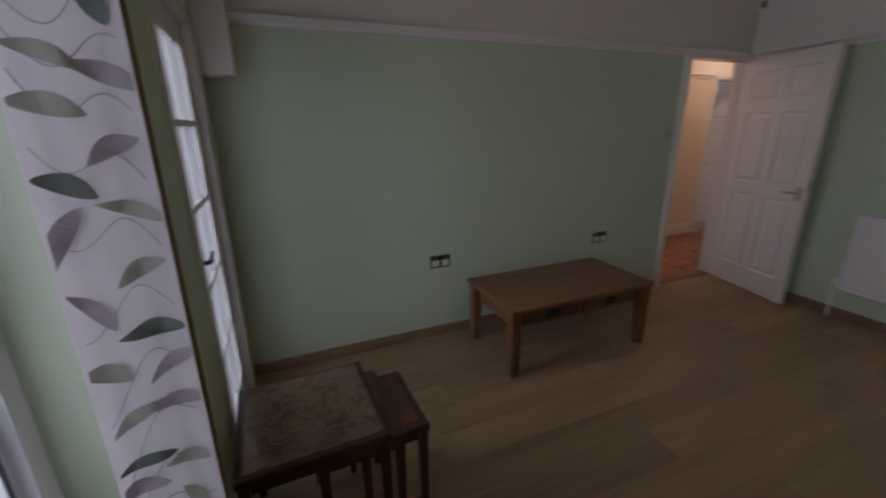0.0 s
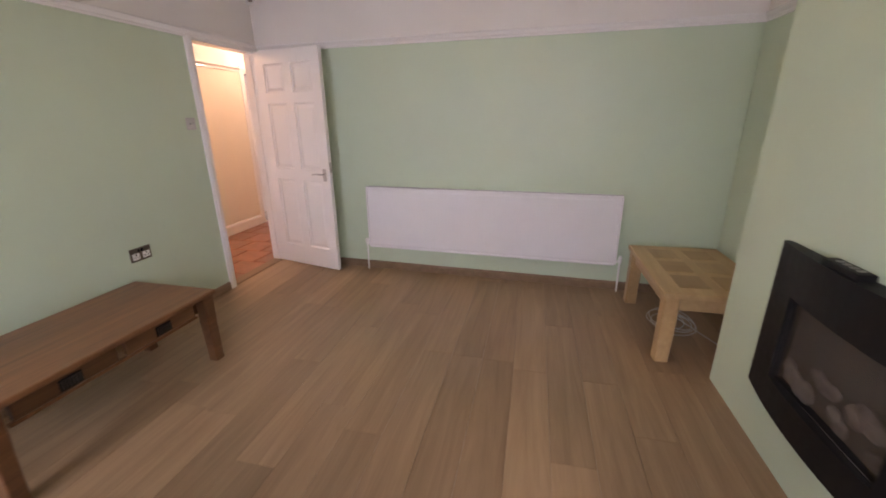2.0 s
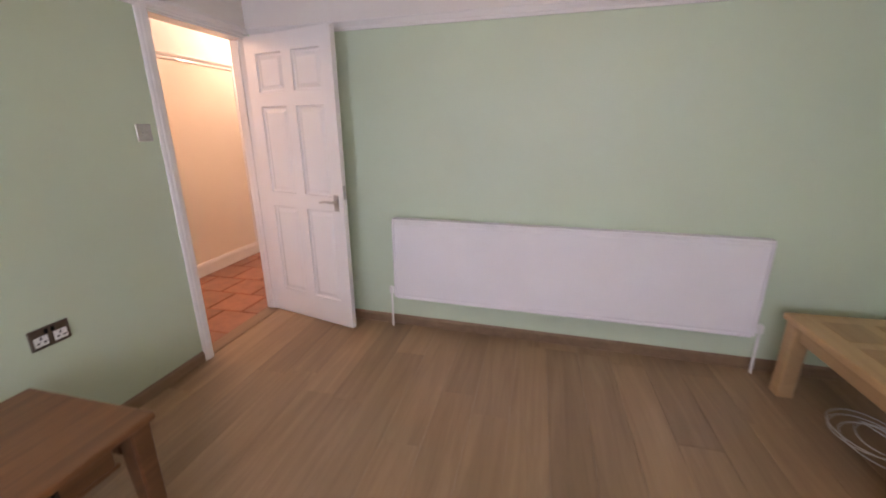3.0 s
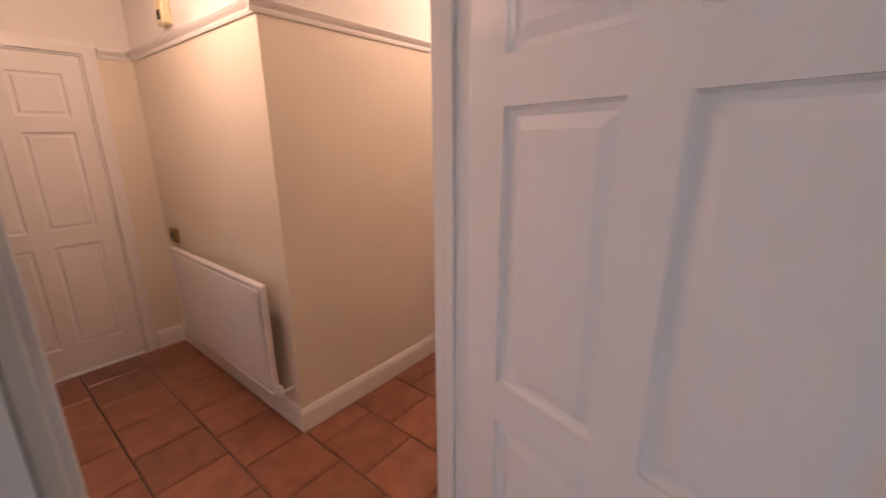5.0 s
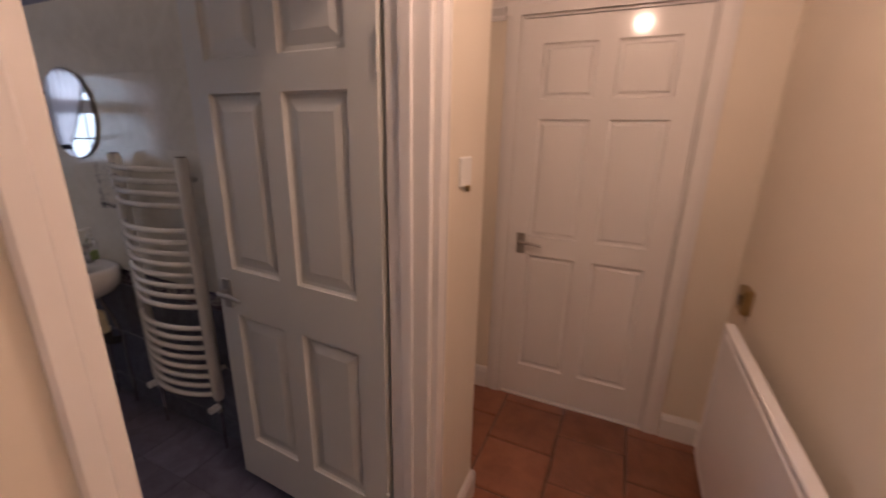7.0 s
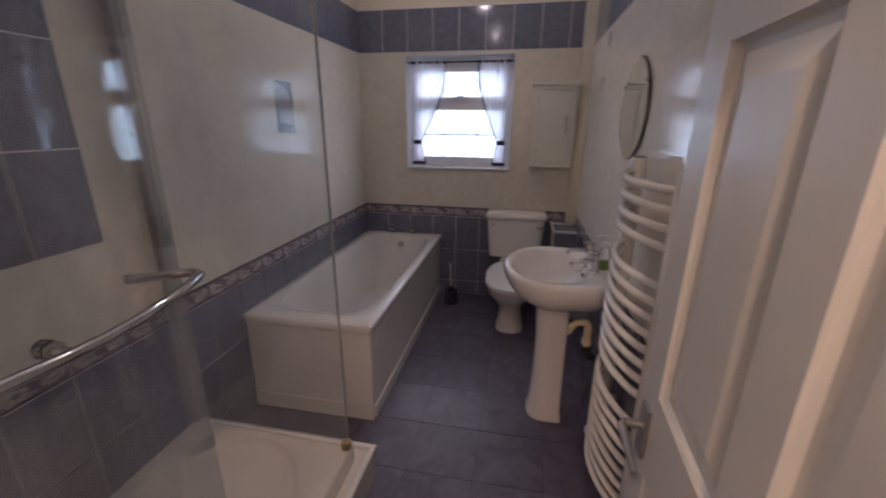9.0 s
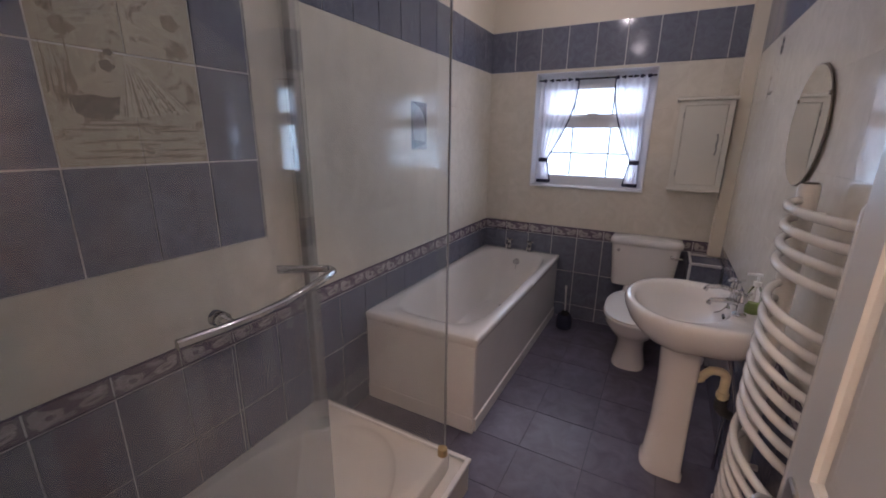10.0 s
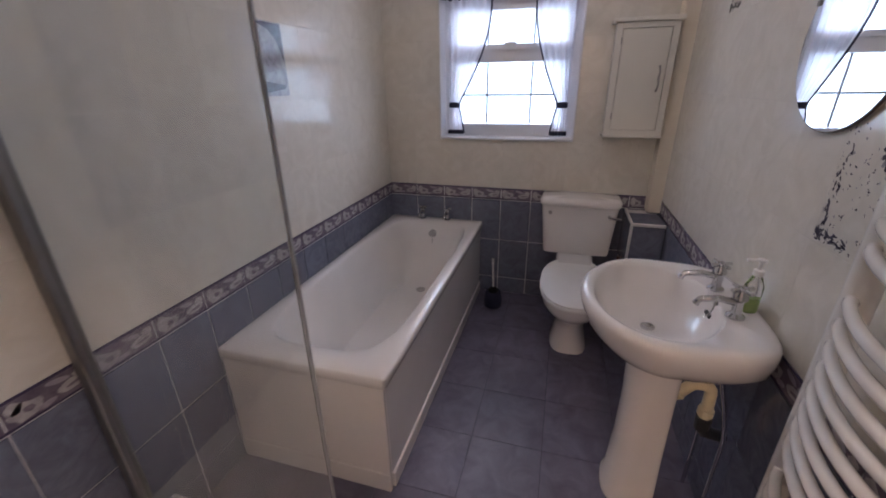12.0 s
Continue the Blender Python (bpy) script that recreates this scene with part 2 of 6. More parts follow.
def net_material():
    m, nt, b = nodes("sheer_white_voile")
    b.inputs["Base Color"].default_value = (0.86, 0.85, 0.90, 1)
    b.inputs["Roughness"].default_value = 0.9
    tr = nt.nodes.new("ShaderNodeBsdfTranslucent")
    tr.inputs[0].default_value = (0.9, 0.9, 0.95, 1)
    clear = nt.nodes.new("ShaderNodeBsdfTransparent")
    mix1, mix2 = nt.nodes.new("ShaderNodeMixShader"), nt.nodes.new("ShaderNodeMixShader")
    mix1.inputs[0].default_value, mix2.inputs[0].default_value = 0.6, 0.12
    nt.links.new(b.outputs[0], mix1.inputs[1])
    nt.links.new(tr.outputs[0], mix1.inputs[2])
    nt.links.new(mix1.outputs[0], mix2.inputs[1])
    nt.links.new(clear.outputs[0], mix2.inputs[2])
    nt.links.new(mix2.outputs[0], nt.nodes["Material Output"].inputs[0])
    return m


M["net"] = net_material()


def obscure_glass():
    m, nt, b = nodes("frosted_window_glass")
    b.inputs["Base Color"].default_value = (0.50, 0.53, 0.55, 1)
    b.inputs["Transmission Weight"].default_value = 1.0
    b.inputs["Roughness"].default_value = 0.35
    return m


M["frosted"] = obscure_glass()
M["frosted_bath"] = obscure_glass()
M["frosted_bath"].node_tree.nodes["Principled BSDF"].inputs["Base Color"].default_value = (0.225, 0.285, 0.30, 1)


def sky_backdrop(name, col, strength):
    m, nt, b = nodes(name)
    em = nt.nodes.new("ShaderNodeEmission")
    em.inputs[0].default_value, em.inputs[1].default_value = (*col, 1), strength
    nt.links.new(em.outputs[0], nt.nodes["Material Output"].inputs[0])
    return m


M["backdrop"] = sky_backdrop("bright_overcast_distance", (0.84, 0.94, 1.0), 7.5)


def lamp_glow(name, col, strength):
    return sky_backdrop(name, col, strength)


M["glow_hall"] = lamp_glow("warm_bulb_glass", (1.0, 0.7, 0.4), 9)
M["glow_white"] = lamp_glow("lamp_diffuser", (1.0, 0.86, 0.66), 9)


# ---------------------------------------------------------------- mesh helpers
def link(name, bm, material, parent=None, label="", smooth=False):
    me = bpy.data.meshes.new(name)
    bm.normal_update()
    bm.to_mesh(me)
    bm.free()
    if smooth:
        for p in me.polygons:
            p.use_smooth = True
        me.set_sharp_from_angle(angle=radians(48))
    ob = new(name, me)
    for mm in (material if isinstance(material, (list, tuple)) else [material]):
        me.materials.append(mm)
    if parent is not None:
        ob.parent = parent
    if label:
        ob["label"] = label
    return ob


def part(name, bm, material, parent, label="", smooth=False):
    return link(name, bm, material, parent, label, smooth)


def thing(name, where, label, category, group="", kind=""):
    ob = new(name)
    ob.matrix_world = where
    ob.empty_display_size = 0.1
    return tagged(ob, label, category, group, kind)


def box(x0, x1, y0, y1, z0, z1, bevel=0.0, bm=None, seg=1):
    own = bmesh.new()
    v = [own.verts.new((x, y, z)) for x in (x0, x1) for y in (y0, y1) for z in (z0, z1)]
    for f in ((0, 1, 3, 2), (4, 6, 7, 5), (0, 4, 5, 1), (2, 3, 7, 6), (0, 2, 6, 4), (1, 5, 7, 3)):
        own.faces.new([v[i] for i in f])
    bmesh.ops.recalc_face_normals(own, faces=own.faces)
    if bevel:
        bmesh.ops.bevel(own, geom=list(own.edges), offset=bevel, segments=seg, profile=0.6, affect="EDGES")
    if bm is None:
        return own
    tmp = bpy.data.meshes.new("tmp")
    own.to_mesh(tmp)
    own.free()
    bm.from_mesh(tmp)
    bpy.data.meshes.remove(tmp)
    return bm


def tube(points, radius, sides=10, bm=None, cap=True):
    bm = bm or bmesh.new()
    pts = [Vector(p) for p in points]
    rings = []
    up = Vector((0, 0, 1))
    for i, p in enumerate(pts):
        d = (pts[min(i + 1, len(pts) - 1)] - pts[max(i - 1, 0)]).normalized()
        if i == 0:
            a = d.cross(up if abs(d.dot(up)) < 0.95 else Vector((1, 0, 0))).normalized()
        else:
            a = (a - d * a.dot(d)).normalized()
        b = d.cross(a)
        r = radius[i] if isinstance(radius, (list, tuple)) else radius
        rings.append([bm.verts.new(p + r * (math.cos(2 * math.pi * k / sides) * a + math.sin(2 * math.pi * k / sides) * b)) for k in range(sides)])
    for r0, r1 in zip(rings, rings[1:]):
        for k in range(sides):
            bm.faces.new((r0[k], r0[(k + 1) % sides], r1[(k + 1) % sides], r1[k]))
    if cap:
        bm.faces.new(rings[0][::-1])
        bm.faces.new(rings[-1])
    bmesh.ops.recalc_face_normals(bm, faces=bm.faces)
    return bm


def lathe(profile, sides=24, sx=1.0, sy=1.0, bm=None, at=(0, 0, 0)):
    """Rings of (radius, z), stretched by sx, sy."""
    bm = bm or bmesh.new()
    rings = [[bm.verts.new((at[0] + sx * r * math.cos(2 * math.pi * k / sides), at[1] + sy * r * math.sin(2 * math.pi * k / sides), at[2] + z)) for k in range(sides)] for r, z in profile]
    for r0, r1 in zip(rings, rings[1:]):
        for k in range(sides):
            bm.faces.new((r0[k], r0[(k + 1) % sides], r1[(k + 1) % sides], r1[k]))
    bm.faces.new(rings[0][::-1])
    bm.faces.new(rings[-1])
    bmesh.ops.recalc_face_normals(bm, faces=bm.faces)
    return bm


def loft(rings, closed=True, cap=True, bm=None):
    bm = bm or bmesh.new()
    vs = [[bm.verts.new(p) for p in r] for r in rings]
    n = len(vs[0])
    for a, b in zip(vs, vs[1:]):
        for k in range(n if closed else n - 1):
            bm.faces.new((a[k], a[(k + 1) % n], b[(k + 1) % n], b[k]))
    if cap and closed:
        if cap != "end":
            bm.faces.new(vs[0][::-1])
        bm.faces.new(vs[-1])
    bmesh.ops.recalc_face_normals(bm, faces=bm.faces)
    return bm


def panel_wall(axis, c0, c1, u0, u1, z0, z1, holes=()):
    """A slab between the planes axis = c0 and c1, over u0..u1 and z0..z1, with openings (u0, u1, z0, z1) through it."""
    us = sorted({u0, u1, *[min(max(h, u0), u1) for o in holes for h in o[:2]]})
    zs = sorted({z0, z1, *[min(max(h, z0), z1) for o in holes for h in o[2:]]})

    def solid(i, j):
        if not (0 <= i < len(us) - 1 and 0 <= j < len(zs) - 1):
            return False
        u, z = (us[i] + us[i + 1]) / 2, (zs[j] + zs[j + 1]) / 2
        return not any(o[0] < u < o[1] and o[2] < z < o[3] for o in holes)

    bm = bmesh.new()
    made = {}

    def vert(c, u, z):
        key = (c, u, z)
        if key not in made:
            made[key] = bm.verts.new((c, u, z) if axis == "x" else (u, c, z))
        return made[key]

    for i in range(len(us) - 1):
        for j in range(len(zs) - 1):
            if not solid(i, j):
                continue
            a, b, p, q = us[i], us[i + 1], zs[j], zs[j + 1]
            for c in (c0, c1):
                bm.faces.new([vert(c, a, p), vert(c, b, p), vert(c, b, q), vert(c, a, q)])
            for (di, dj), (e, f) in (((-1, 0), ((a, p), (a, q))), ((1, 0), ((b, p), (b, q))), ((0, -1), ((a, p), (b, p))), ((0, 1), ((a, q), (b, q)))):
                if not solid(i + di, j + dj):
                    bm.faces.new([vert(c0, *e), vert(c0, *f), vert(c1, *f), vert(c1, *e)])
    bmesh.ops.recalc_face_normals(bm, faces=bm.faces)
    return bm


def structure(name, bm, material, label, category, smooth=False):
    return tagged(link(name, bm, material, smooth=smooth), label, category, kind="structure")


# ---------------------------------------------------------------- floors and ceilings
structure("ground", box(-60, 60, -60, 60, -0.32, -0.30), M["ground"], "grey paved ground outside the house", "ground")
floor_living = structure("floor_living", box(-0.06, 4.0, LIV_S - 0.06, 0.80, -0.12, -0.006), M["plank_gap"], "oak laminate plank floor of the living room", "floor")
floor_hall = structure("floor_hall", box(-2.9, -0.06, -0.10, 4.36, -0.12, -0.008), M["hall_grout"], "terracotta tiled hall floor with dark joints", "floor")
structure("floor_recess", box(-2.9, -2.03, -0.75, -0.10, -0.12, -0.008), M["hall_grout"], "terracotta tiled floor of the hall recess", "floor")
floor_bath = structure("floor_bathroom", box(-1.95, -0.05, BTH_S - 0.05, -0.10, -0.12, -0.003), M["floor_grout"], "blue-grey tiled bathroom floor", "floor")
structure("floor_far_room", box(-4.2, -1.26, 1.4, 4.36, -0.118, 0.004), M["carpet"], "grey carpet in the far room", "floor")
structure("ceiling", box(-4.3, 4.1, -3.6, 4.4, CEIL, CEIL + 0.12), M["ceiling"], "plain white plaster ceiling", "ceiling")

# ---------------------------------------------------------------- walls
DOOR_L = (0.018, 0.760, 0.0, 1.985)       # living room doorway (y, z)
DOOR_B = (-1.70, -0.968, 0.0, 1.985)     # bathroom doorway (x, z)
DOOR_E = (-0.085, 0.69, 0.0, 1.985)      # end door (y, z)
DOOR_F = (2.12, 2.86, 0.0, 1.985)        # far room doorway (y, z)
FRENCH = (0.17, 1.02, 0.0, 1.96)         # french door (x, z)
PATIO = (1.75, 2.85, 0.86, 2.10)         # living room window (x, z)
WIN = (-1.335, -0.49, 1.095, 1.955)      # bathroom window (x, z)


def split_wall(name, axis, c0, c1, u0, u1, holes, low, high, label):
    structure(name + "_lower", panel_wall(axis, c0, c1, u0, u1, -0.1, RAIL, holes), low, label[0], "wall")
    structure(name + "_upper", panel_wall(axis, c0, c1, u0, u1, RAIL, CEIL, holes), high, label[1], "wall")


GRN = ("pale green painted living room wall", "off-white painted wall above the picture rail")
CRM = ("cream painted hall wall below the picture rail", "off-white painted hall wall above the picture rail")
split_wall("wall_living_west", "x", -0.055, 0.0, LIV_S, LIV_N, [DOOR_L], M["green"], M["cream_upper"], GRN)
split_wall("wall_living_north", "y", LIV_N, LIV_N + 0.1, -0.02, LIV_E, [], M["green"], M["cream_upper"], GRN)
# the north wall runs a little out of square
NORTH_TURN = -2.8
NORTH = Matrix.Translation((0, LIV_N, 0)) @ Matrix.Rotation(radians(NORTH_TURN), 4, "Z") @ Matrix.Translation((0, -LIV_N, 0))
for end in ("_lower", "_upper"):
    bpy.data.objects["wall_living_north" + end].matrix_world = NORTH
split_wall("wall_living_east", "x", LIV_E, LIV_E + 0.1, LIV_S, LIV_N + 0.1, [], M["green"], M["cream_upper"], GRN)
split_wall("wall_living_south", "y", LIV_S - 0.26, LIV_S, -0.055, LIV_E + 0.1, [FRENCH, PATIO], M["green"], M["cream_upper"], GRN)
breast = panel_wall("x", BREAST_X, LIV_E, BREAST_S, BREAST_N, 0, CEIL)
structure("wall_chimney_breast", breast, M["green"], "pale green chimney breast that holds the fire", "wall")
split_wall("wall_hall_east", "x", HALL_E, -0.055, HALL_S, HALL_N, [DOOR_L], M["hall_wall"], M["cream_upper"], CRM)
split_wall("wall_hall_south", "y", -0.045, HALL_S, -2.08, -0.055, [DOOR_B], M["hall_wall"], M["cream_upper"], CRM)
split_wall("wall_hall_recess", "x", -2.08, -1.98, -0.72, -0.045, [], M["hall_wall"], M["cream_upper"], CRM)
split_wall("wall_recess_end", "y", -0.72, -0.62, HALL_W, -2.08, [], M["hall_wall"], M["cream_upper"], CRM)
split_wall("wall_hall_end", "x", HALL_W - 0.1, HALL_W, -0.72, BLOCK_Y, [DOOR_E], M["hall_wall"], M["cream_upper"], CRM)
split_wall("wall_hall_corridor", "y", BLOCK_Y, BLOCK_Y + 0.1, HALL_W - 0.1, BLOCK_X, [], M["hall_wall"], M["cream_upper"], CRM)
split_wall("wall_hall_block", "x", BLOCK_X - 0.1, BLOCK_X, BLOCK_Y + 0.1, HALL_N, [DOOR_F], M["hall_wall"], M["cream_upper"], CRM)
split_wall("wall_hall_north", "y", HALL_N, HALL_N + 0.1, BLOCK_X, -0.055, [], M["hall_wall"], M["cream_upper"], CRM)
structure("wall_far_room_south", panel_wall("y", 1.5, 1.6, -4.2, BLOCK_X - 0.1, -0.1, CEIL), M["cream_upper"], "off-white wall of the far room", "wall")
structure("wall_far_room_west", panel_wall("x", -4.2, -4.1, 1.6, 4.3, -0.1, CEIL), M["cream_upper"], "off-white wall of the far room", "wall")
structure("wall_far_room_north", panel_wall("y", 4.2, 4.3, -4.1, BLOCK_X - 0.1, -0.1, CEIL), M["cream_upper"], "off-white wall of the far room", "wall")
structure("wall_bath_east", panel_wall("x", BTH_E, -0.055, BTH_S - 0.25, BTH_N + 0.055, -0.1, 2.27), M["grout"], "grouted backing of the bathroom side wall", "wall")
structure("wall_bath_east_upper", panel_wall("x", BTH_E, -0.055, BTH_S - 0.25, BTH_N + 0.055, 2.27, CEIL), M["paint_cream"], "cream painted strip above the bathroom tiles", "wall")
structure("wall_bath_south", panel_wall("y", BTH_S - 0.25, BTH_S, BTH_W - 0.1, BTH_E, -0.1, 2.27, [WIN]), M["grout"], "grouted backing of the bathroom window wall", "wall")
structure("wall_bath_south_upper", panel_wall("y", BTH_S - 0.25, BTH_S, BTH_W - 0.1, BTH_E, 2.27, CEIL), M["paint_cream"], "cream painted strip above the bathroom tiles", "wall")
structure("wall_bath_west", panel_wall("x", BTH_W - 0.1, BTH_W, BTH_S, BTH_N, -0.1, 2.27), M["grout"], "grouted backing of the bathroom wall behind the basin", "wall")
structure("wall_bath_west_upper", panel_wall("x", BTH_W - 0.1, BTH_W, BTH_S, BTH_N, 2.27, CEIL), M["paint_cream"], "cream painted strip above the bathroom tiles", "wall")
structure("wall_bath_north", panel_wall("y", BTH_N, -0.045, BTH_W - 0.1, BTH_E, -0.1, CEIL, [DOOR_B]), M["paint_cream"], "cream painted wall round the bathroom door", "wall")

# the distance outside the south windows
structure("backdrop", panel_wall("y", -14.1, -14.0, -30, 30, -0.3, 9), M["backdrop"], "bright hazy distance outside the windows", "backdrop")


# ---------------------------------------------------------------- trim
def strip(profile, axis, a, b, face, sign):
    """A moulding: profile points (out, z), along axis from a to b, standing out from the plane face in direction sign."""
    rings = []
    for u in (a, b):
        rings.append([((face + sign * o), u, z) if axis == "y" else (u, (face + sign * o), z) for o, z in profile])
    return loft(rings)


RAIL_PROFILE = [(0, RAIL - 0.028), (0.010, RAIL - 0.028), (0.014, RAIL - 0.016), (0.012, RAIL - 0.008), (0.026, RAIL + 0.006), (0.034, RAIL + 0.018), (0.030, RAIL + 0.026), (0, RAIL + 0.028)]


def skirt_profile(h, t):
    return [(0, 0), (t, 0), (t, h * 0.78), (t * 0.8, h * 0.84), (t * 0.75, h * 0.9), (t * 0.35, h), (0, h)]


def trim(name, profile, axis, a, b, face, sign, material, label, category):
    ob = structure(name, strip(profile, axis, a, b, face, sign), material, label, category)
    if axis == "x" and face == LIV_N:
        ob.matrix_world = NORTH


WR = "white moulded picture rail"
for axis, a, b, face, sign in (("y", LIV_S + 0.16, LIV_N, 0.0, 1), ("x", 0.036, LIV_E - 0.002, LIV_N, -1), ("y", BREAST_N, 0.57, LIV_E, -1)):
    trim("trim_living_rail", RAIL_PROFILE, axis, a, b, face, sign, M["gloss"], WR, "picture rail")
for axis, a, b, face, sign in (("x", HALL_W, BLOCK_X, BLOCK_Y, -1), ("y", BLOCK_Y - 0.034, 2.05, BLOCK_X, 1), ("y", 2.93, HALL_N, BLOCK_X, 1),
                               ("y", 0.765, BLOCK_Y - 0.036, HALL_W, 1), ("y", -0.62, -0.16, HALL_W, 1), ("x", -2.08, -1.78, HALL_S, 1), ("x", -0.955, HALL_E - 0.036, HALL_S, 1), ("y", 0.81, HALL_N, HALL_E, -1)):
    trim("trim_hall_rail", RAIL_PROFILE, axis, a, b, face, sign, M["gloss"], WR, "picture rail")
for axis, a, b, face, sign in (("y", LIV_S, DOOR_L[0] - 0.062, 0.0, 1), ("x", 0.018, LIV_E - 0.002, LIV_N, -1), ("y", BREAST_N, 0.57, LIV_E, -1), ("x", 1.05, 2.25, LIV_S, 1)):
    trim("baseboard_living", skirt_profile(0.07, 0.016), axis, a, b, face, sign, M["skirt"], "low brown oak-effect skirting board", "skirting")
for axis, a, b, face, sign in (("x", HALL_W, BLOCK_X, BLOCK_Y, -1), ("y", BLOCK_Y - 0.018, 2.055, BLOCK_X, 1), ("y", 2.925, HALL_N, BLOCK_X, 1), ("y", 0.765, BLOCK_Y - 0.018, HALL_W, 1),
                               ("y", -0.62, -0.16, HALL_W, 1), ("x", -2.08, -1.782, HALL_S, 1), ("x", -0.955, HALL_E - 0.018, HALL_S, 1), ("y", 0.81, HALL_N, HALL_E, -1), ("y", -0.62, HALL_S + 0.018, -2.08, -1)):
    trim("baseboard_hall", skirt_profile(0.13, 0.018), axis, a, b, face, sign, M["gloss"], "white moulded hall skirting board", "skirting")
structure("trim_boxing", box(0.001, 0.13, LIV_S + 0.001, LIV_S + 0.157, 1.72, CEIL - 0.002, 0.004), M["cream_upper"], "white boxed-in casing in the corner above the french door", "boxing")


def architrave(name, axis, face, sign, u0, u1, top, w=0.065, t=0.018, left=True, right=True):
    """White moulded casing round an opening, on the plane face."""
    prof = [(0.0, 0.0), (0.0, 1.0), (0.55, 1.0), (0.72, 0.8), (0.86, 0.72), (1.0, 0.45), (1.0, 0.0)]

    def run(kind, a, b, outward):
        rings = []
        for u in (a, b):
            ring = []
            for o, h in prof:
                if kind == "v":
                    p = (face + sign * t * h, outward[0] + outward[1] * o * w, u)
                else:
                    p = (face + sign * t * h, u, outward[0] + outward[1] * o * w)
                ring.append(p if axis == "x" else (p[1], p[0], p[2]))
            rings.append(ring)
        return loft(rings)

    head = thing(name, pose(0, 0, 0), "white gloss moulded door casing", "door casing", kind="structure")
    if left:
        part("upright", run("v", 0.0, top, (u0, -1)), M["gloss"], head)
    if right:
        part("upright", run("v", 0.0, top, (u1, 1)), M["gloss"], head)
    part("head", run("h", u0 - (w if left else 0), u1 + (w if right else 0), (top, 1)), M["gloss"], head)
    return head


def lining(name, axis, c0, c1, u0, u1, top, t=0.022):
    """Door lining inside the opening, with a stop bead."""
    head = thing(name, pose(0, 0, 0), "white gloss door lining", "door lining", kind="structure")
    mk = (lambda u_0, u_1, z0, z1, d0=c0, d1=c1: box(d0, d1, u_0, u_1, z0, z1, 0.002)) if axis == "x" else (lambda u_0, u_1, z0, z1, d0=c0, d1=c1: box(u_0, u_1, d0, d1, z0, z1, 0.002))
    part("jamb", mk(u0 + 0.001, u0 + t, 0.001, top - t), M["gloss"], head)
    part("jamb", mk(u1 - t, u1 - 0.001, 0.001, top - t), M["gloss"], head)
    part("soffit", mk(u0 + 0.001, u1 - 0.001, top - t, top - 0.001), M["gloss"], head)
    m0, m1 = c0 + (c1 - c0) * 0.35, c0 + (c1 - c0) * 0.62
    part("stop", mk(u0 + t, u0 + t + 0.012, 0.001, top - t - 0.012, m0, m1), M["gloss"], head)
    part("stop", mk(u1 - t - 0.012, u1 - t, 0.001, top - t - 0.012, m0, m1), M["gloss"], head)
    return head


architrave("trim_casing_living", "x", 0.0, 1, DOOR_L[0], DOOR_L[1] - 0.045, 1.985, 0.058, right=False)
architrave("trim_casing_hall", "x", HALL_E, -1, DOOR_L[0], DOOR_L[1], 1.985, 0.06, left=False)
lining("trim_lining_living", "x", HALL_E, 0.0, DOOR_L[0], DOOR_L[1], 1.985)
architrave("trim_casing_bath", "y", HALL_S, 1, DOOR_B[0], DOOR_B[1], 1.985, 0.075, right=False)
structure("trim_bead_bath", box(DOOR_B[1] - 0.001, DOOR_B[1] + 0.026, HALL_S, HALL_S + 0.012, 0.0, 1.985, 0.004), M["gloss"], "narrow white bead beside the bathroom door", "door casing")
lining("trim_lining_bath", "y", BTH_N, HALL_S, DOOR_B[0], DOOR_B[1], 1.985)
architrave("trim_casing_end", "x", HALL_W, 1, DOOR_E[0], DOOR_E[1], 1.985, 0.07)
lining("trim_lining_end", "x", HALL_W - 0.1, HALL_W, DOOR_E[0], DOOR_E[1], 1.985, 0.012)
architrave("trim_casing_far", "x", BLOCK_X, 1, DOOR_F[0], DOOR_F[1], 1.985, 0.06)
lining("trim_lining_far", "x", BLOCK_X - 0.1, BLOCK_X, DOOR_F[0], DOOR_F[1], 1.985)
structure("trim_threshold", box(-0.11, 0.0, 0.042, 0.737, -0.01, 0.008, 0.004), M["skirt"], "dark wooden threshold strip in the doorway", "threshold")


# ---------------------------------------------------------------- doors
def lever(parent, x, y, z, side, way):
    """Lever handle on a backplate; side: which face (+1/-1 in y), way: +1/-1 in x that the lever points."""
    h = part("handle", box(x - 0.021, x + 0.021, min(y, y + side * 0.008), max(y, y + side * 0.008), z - 0.045, z + 0.065, 0.003), M["steel"], parent, "brushed steel lever handle")
    yy = y + side * 0.045
    part("lever", tube([(x, y, z + 0.02), (x, yy - side * 0.006, z + 0.02), (x + way * 0.012, yy, z + 0.02), (x + way * 0.06, yy, z + 0.022), (x + way * 0.115, yy - side * 0.004, z + 0.012)], [0.009, 0.009, 0.009, 0.008, 0.006], 10), M["steel"], h, smooth=True)


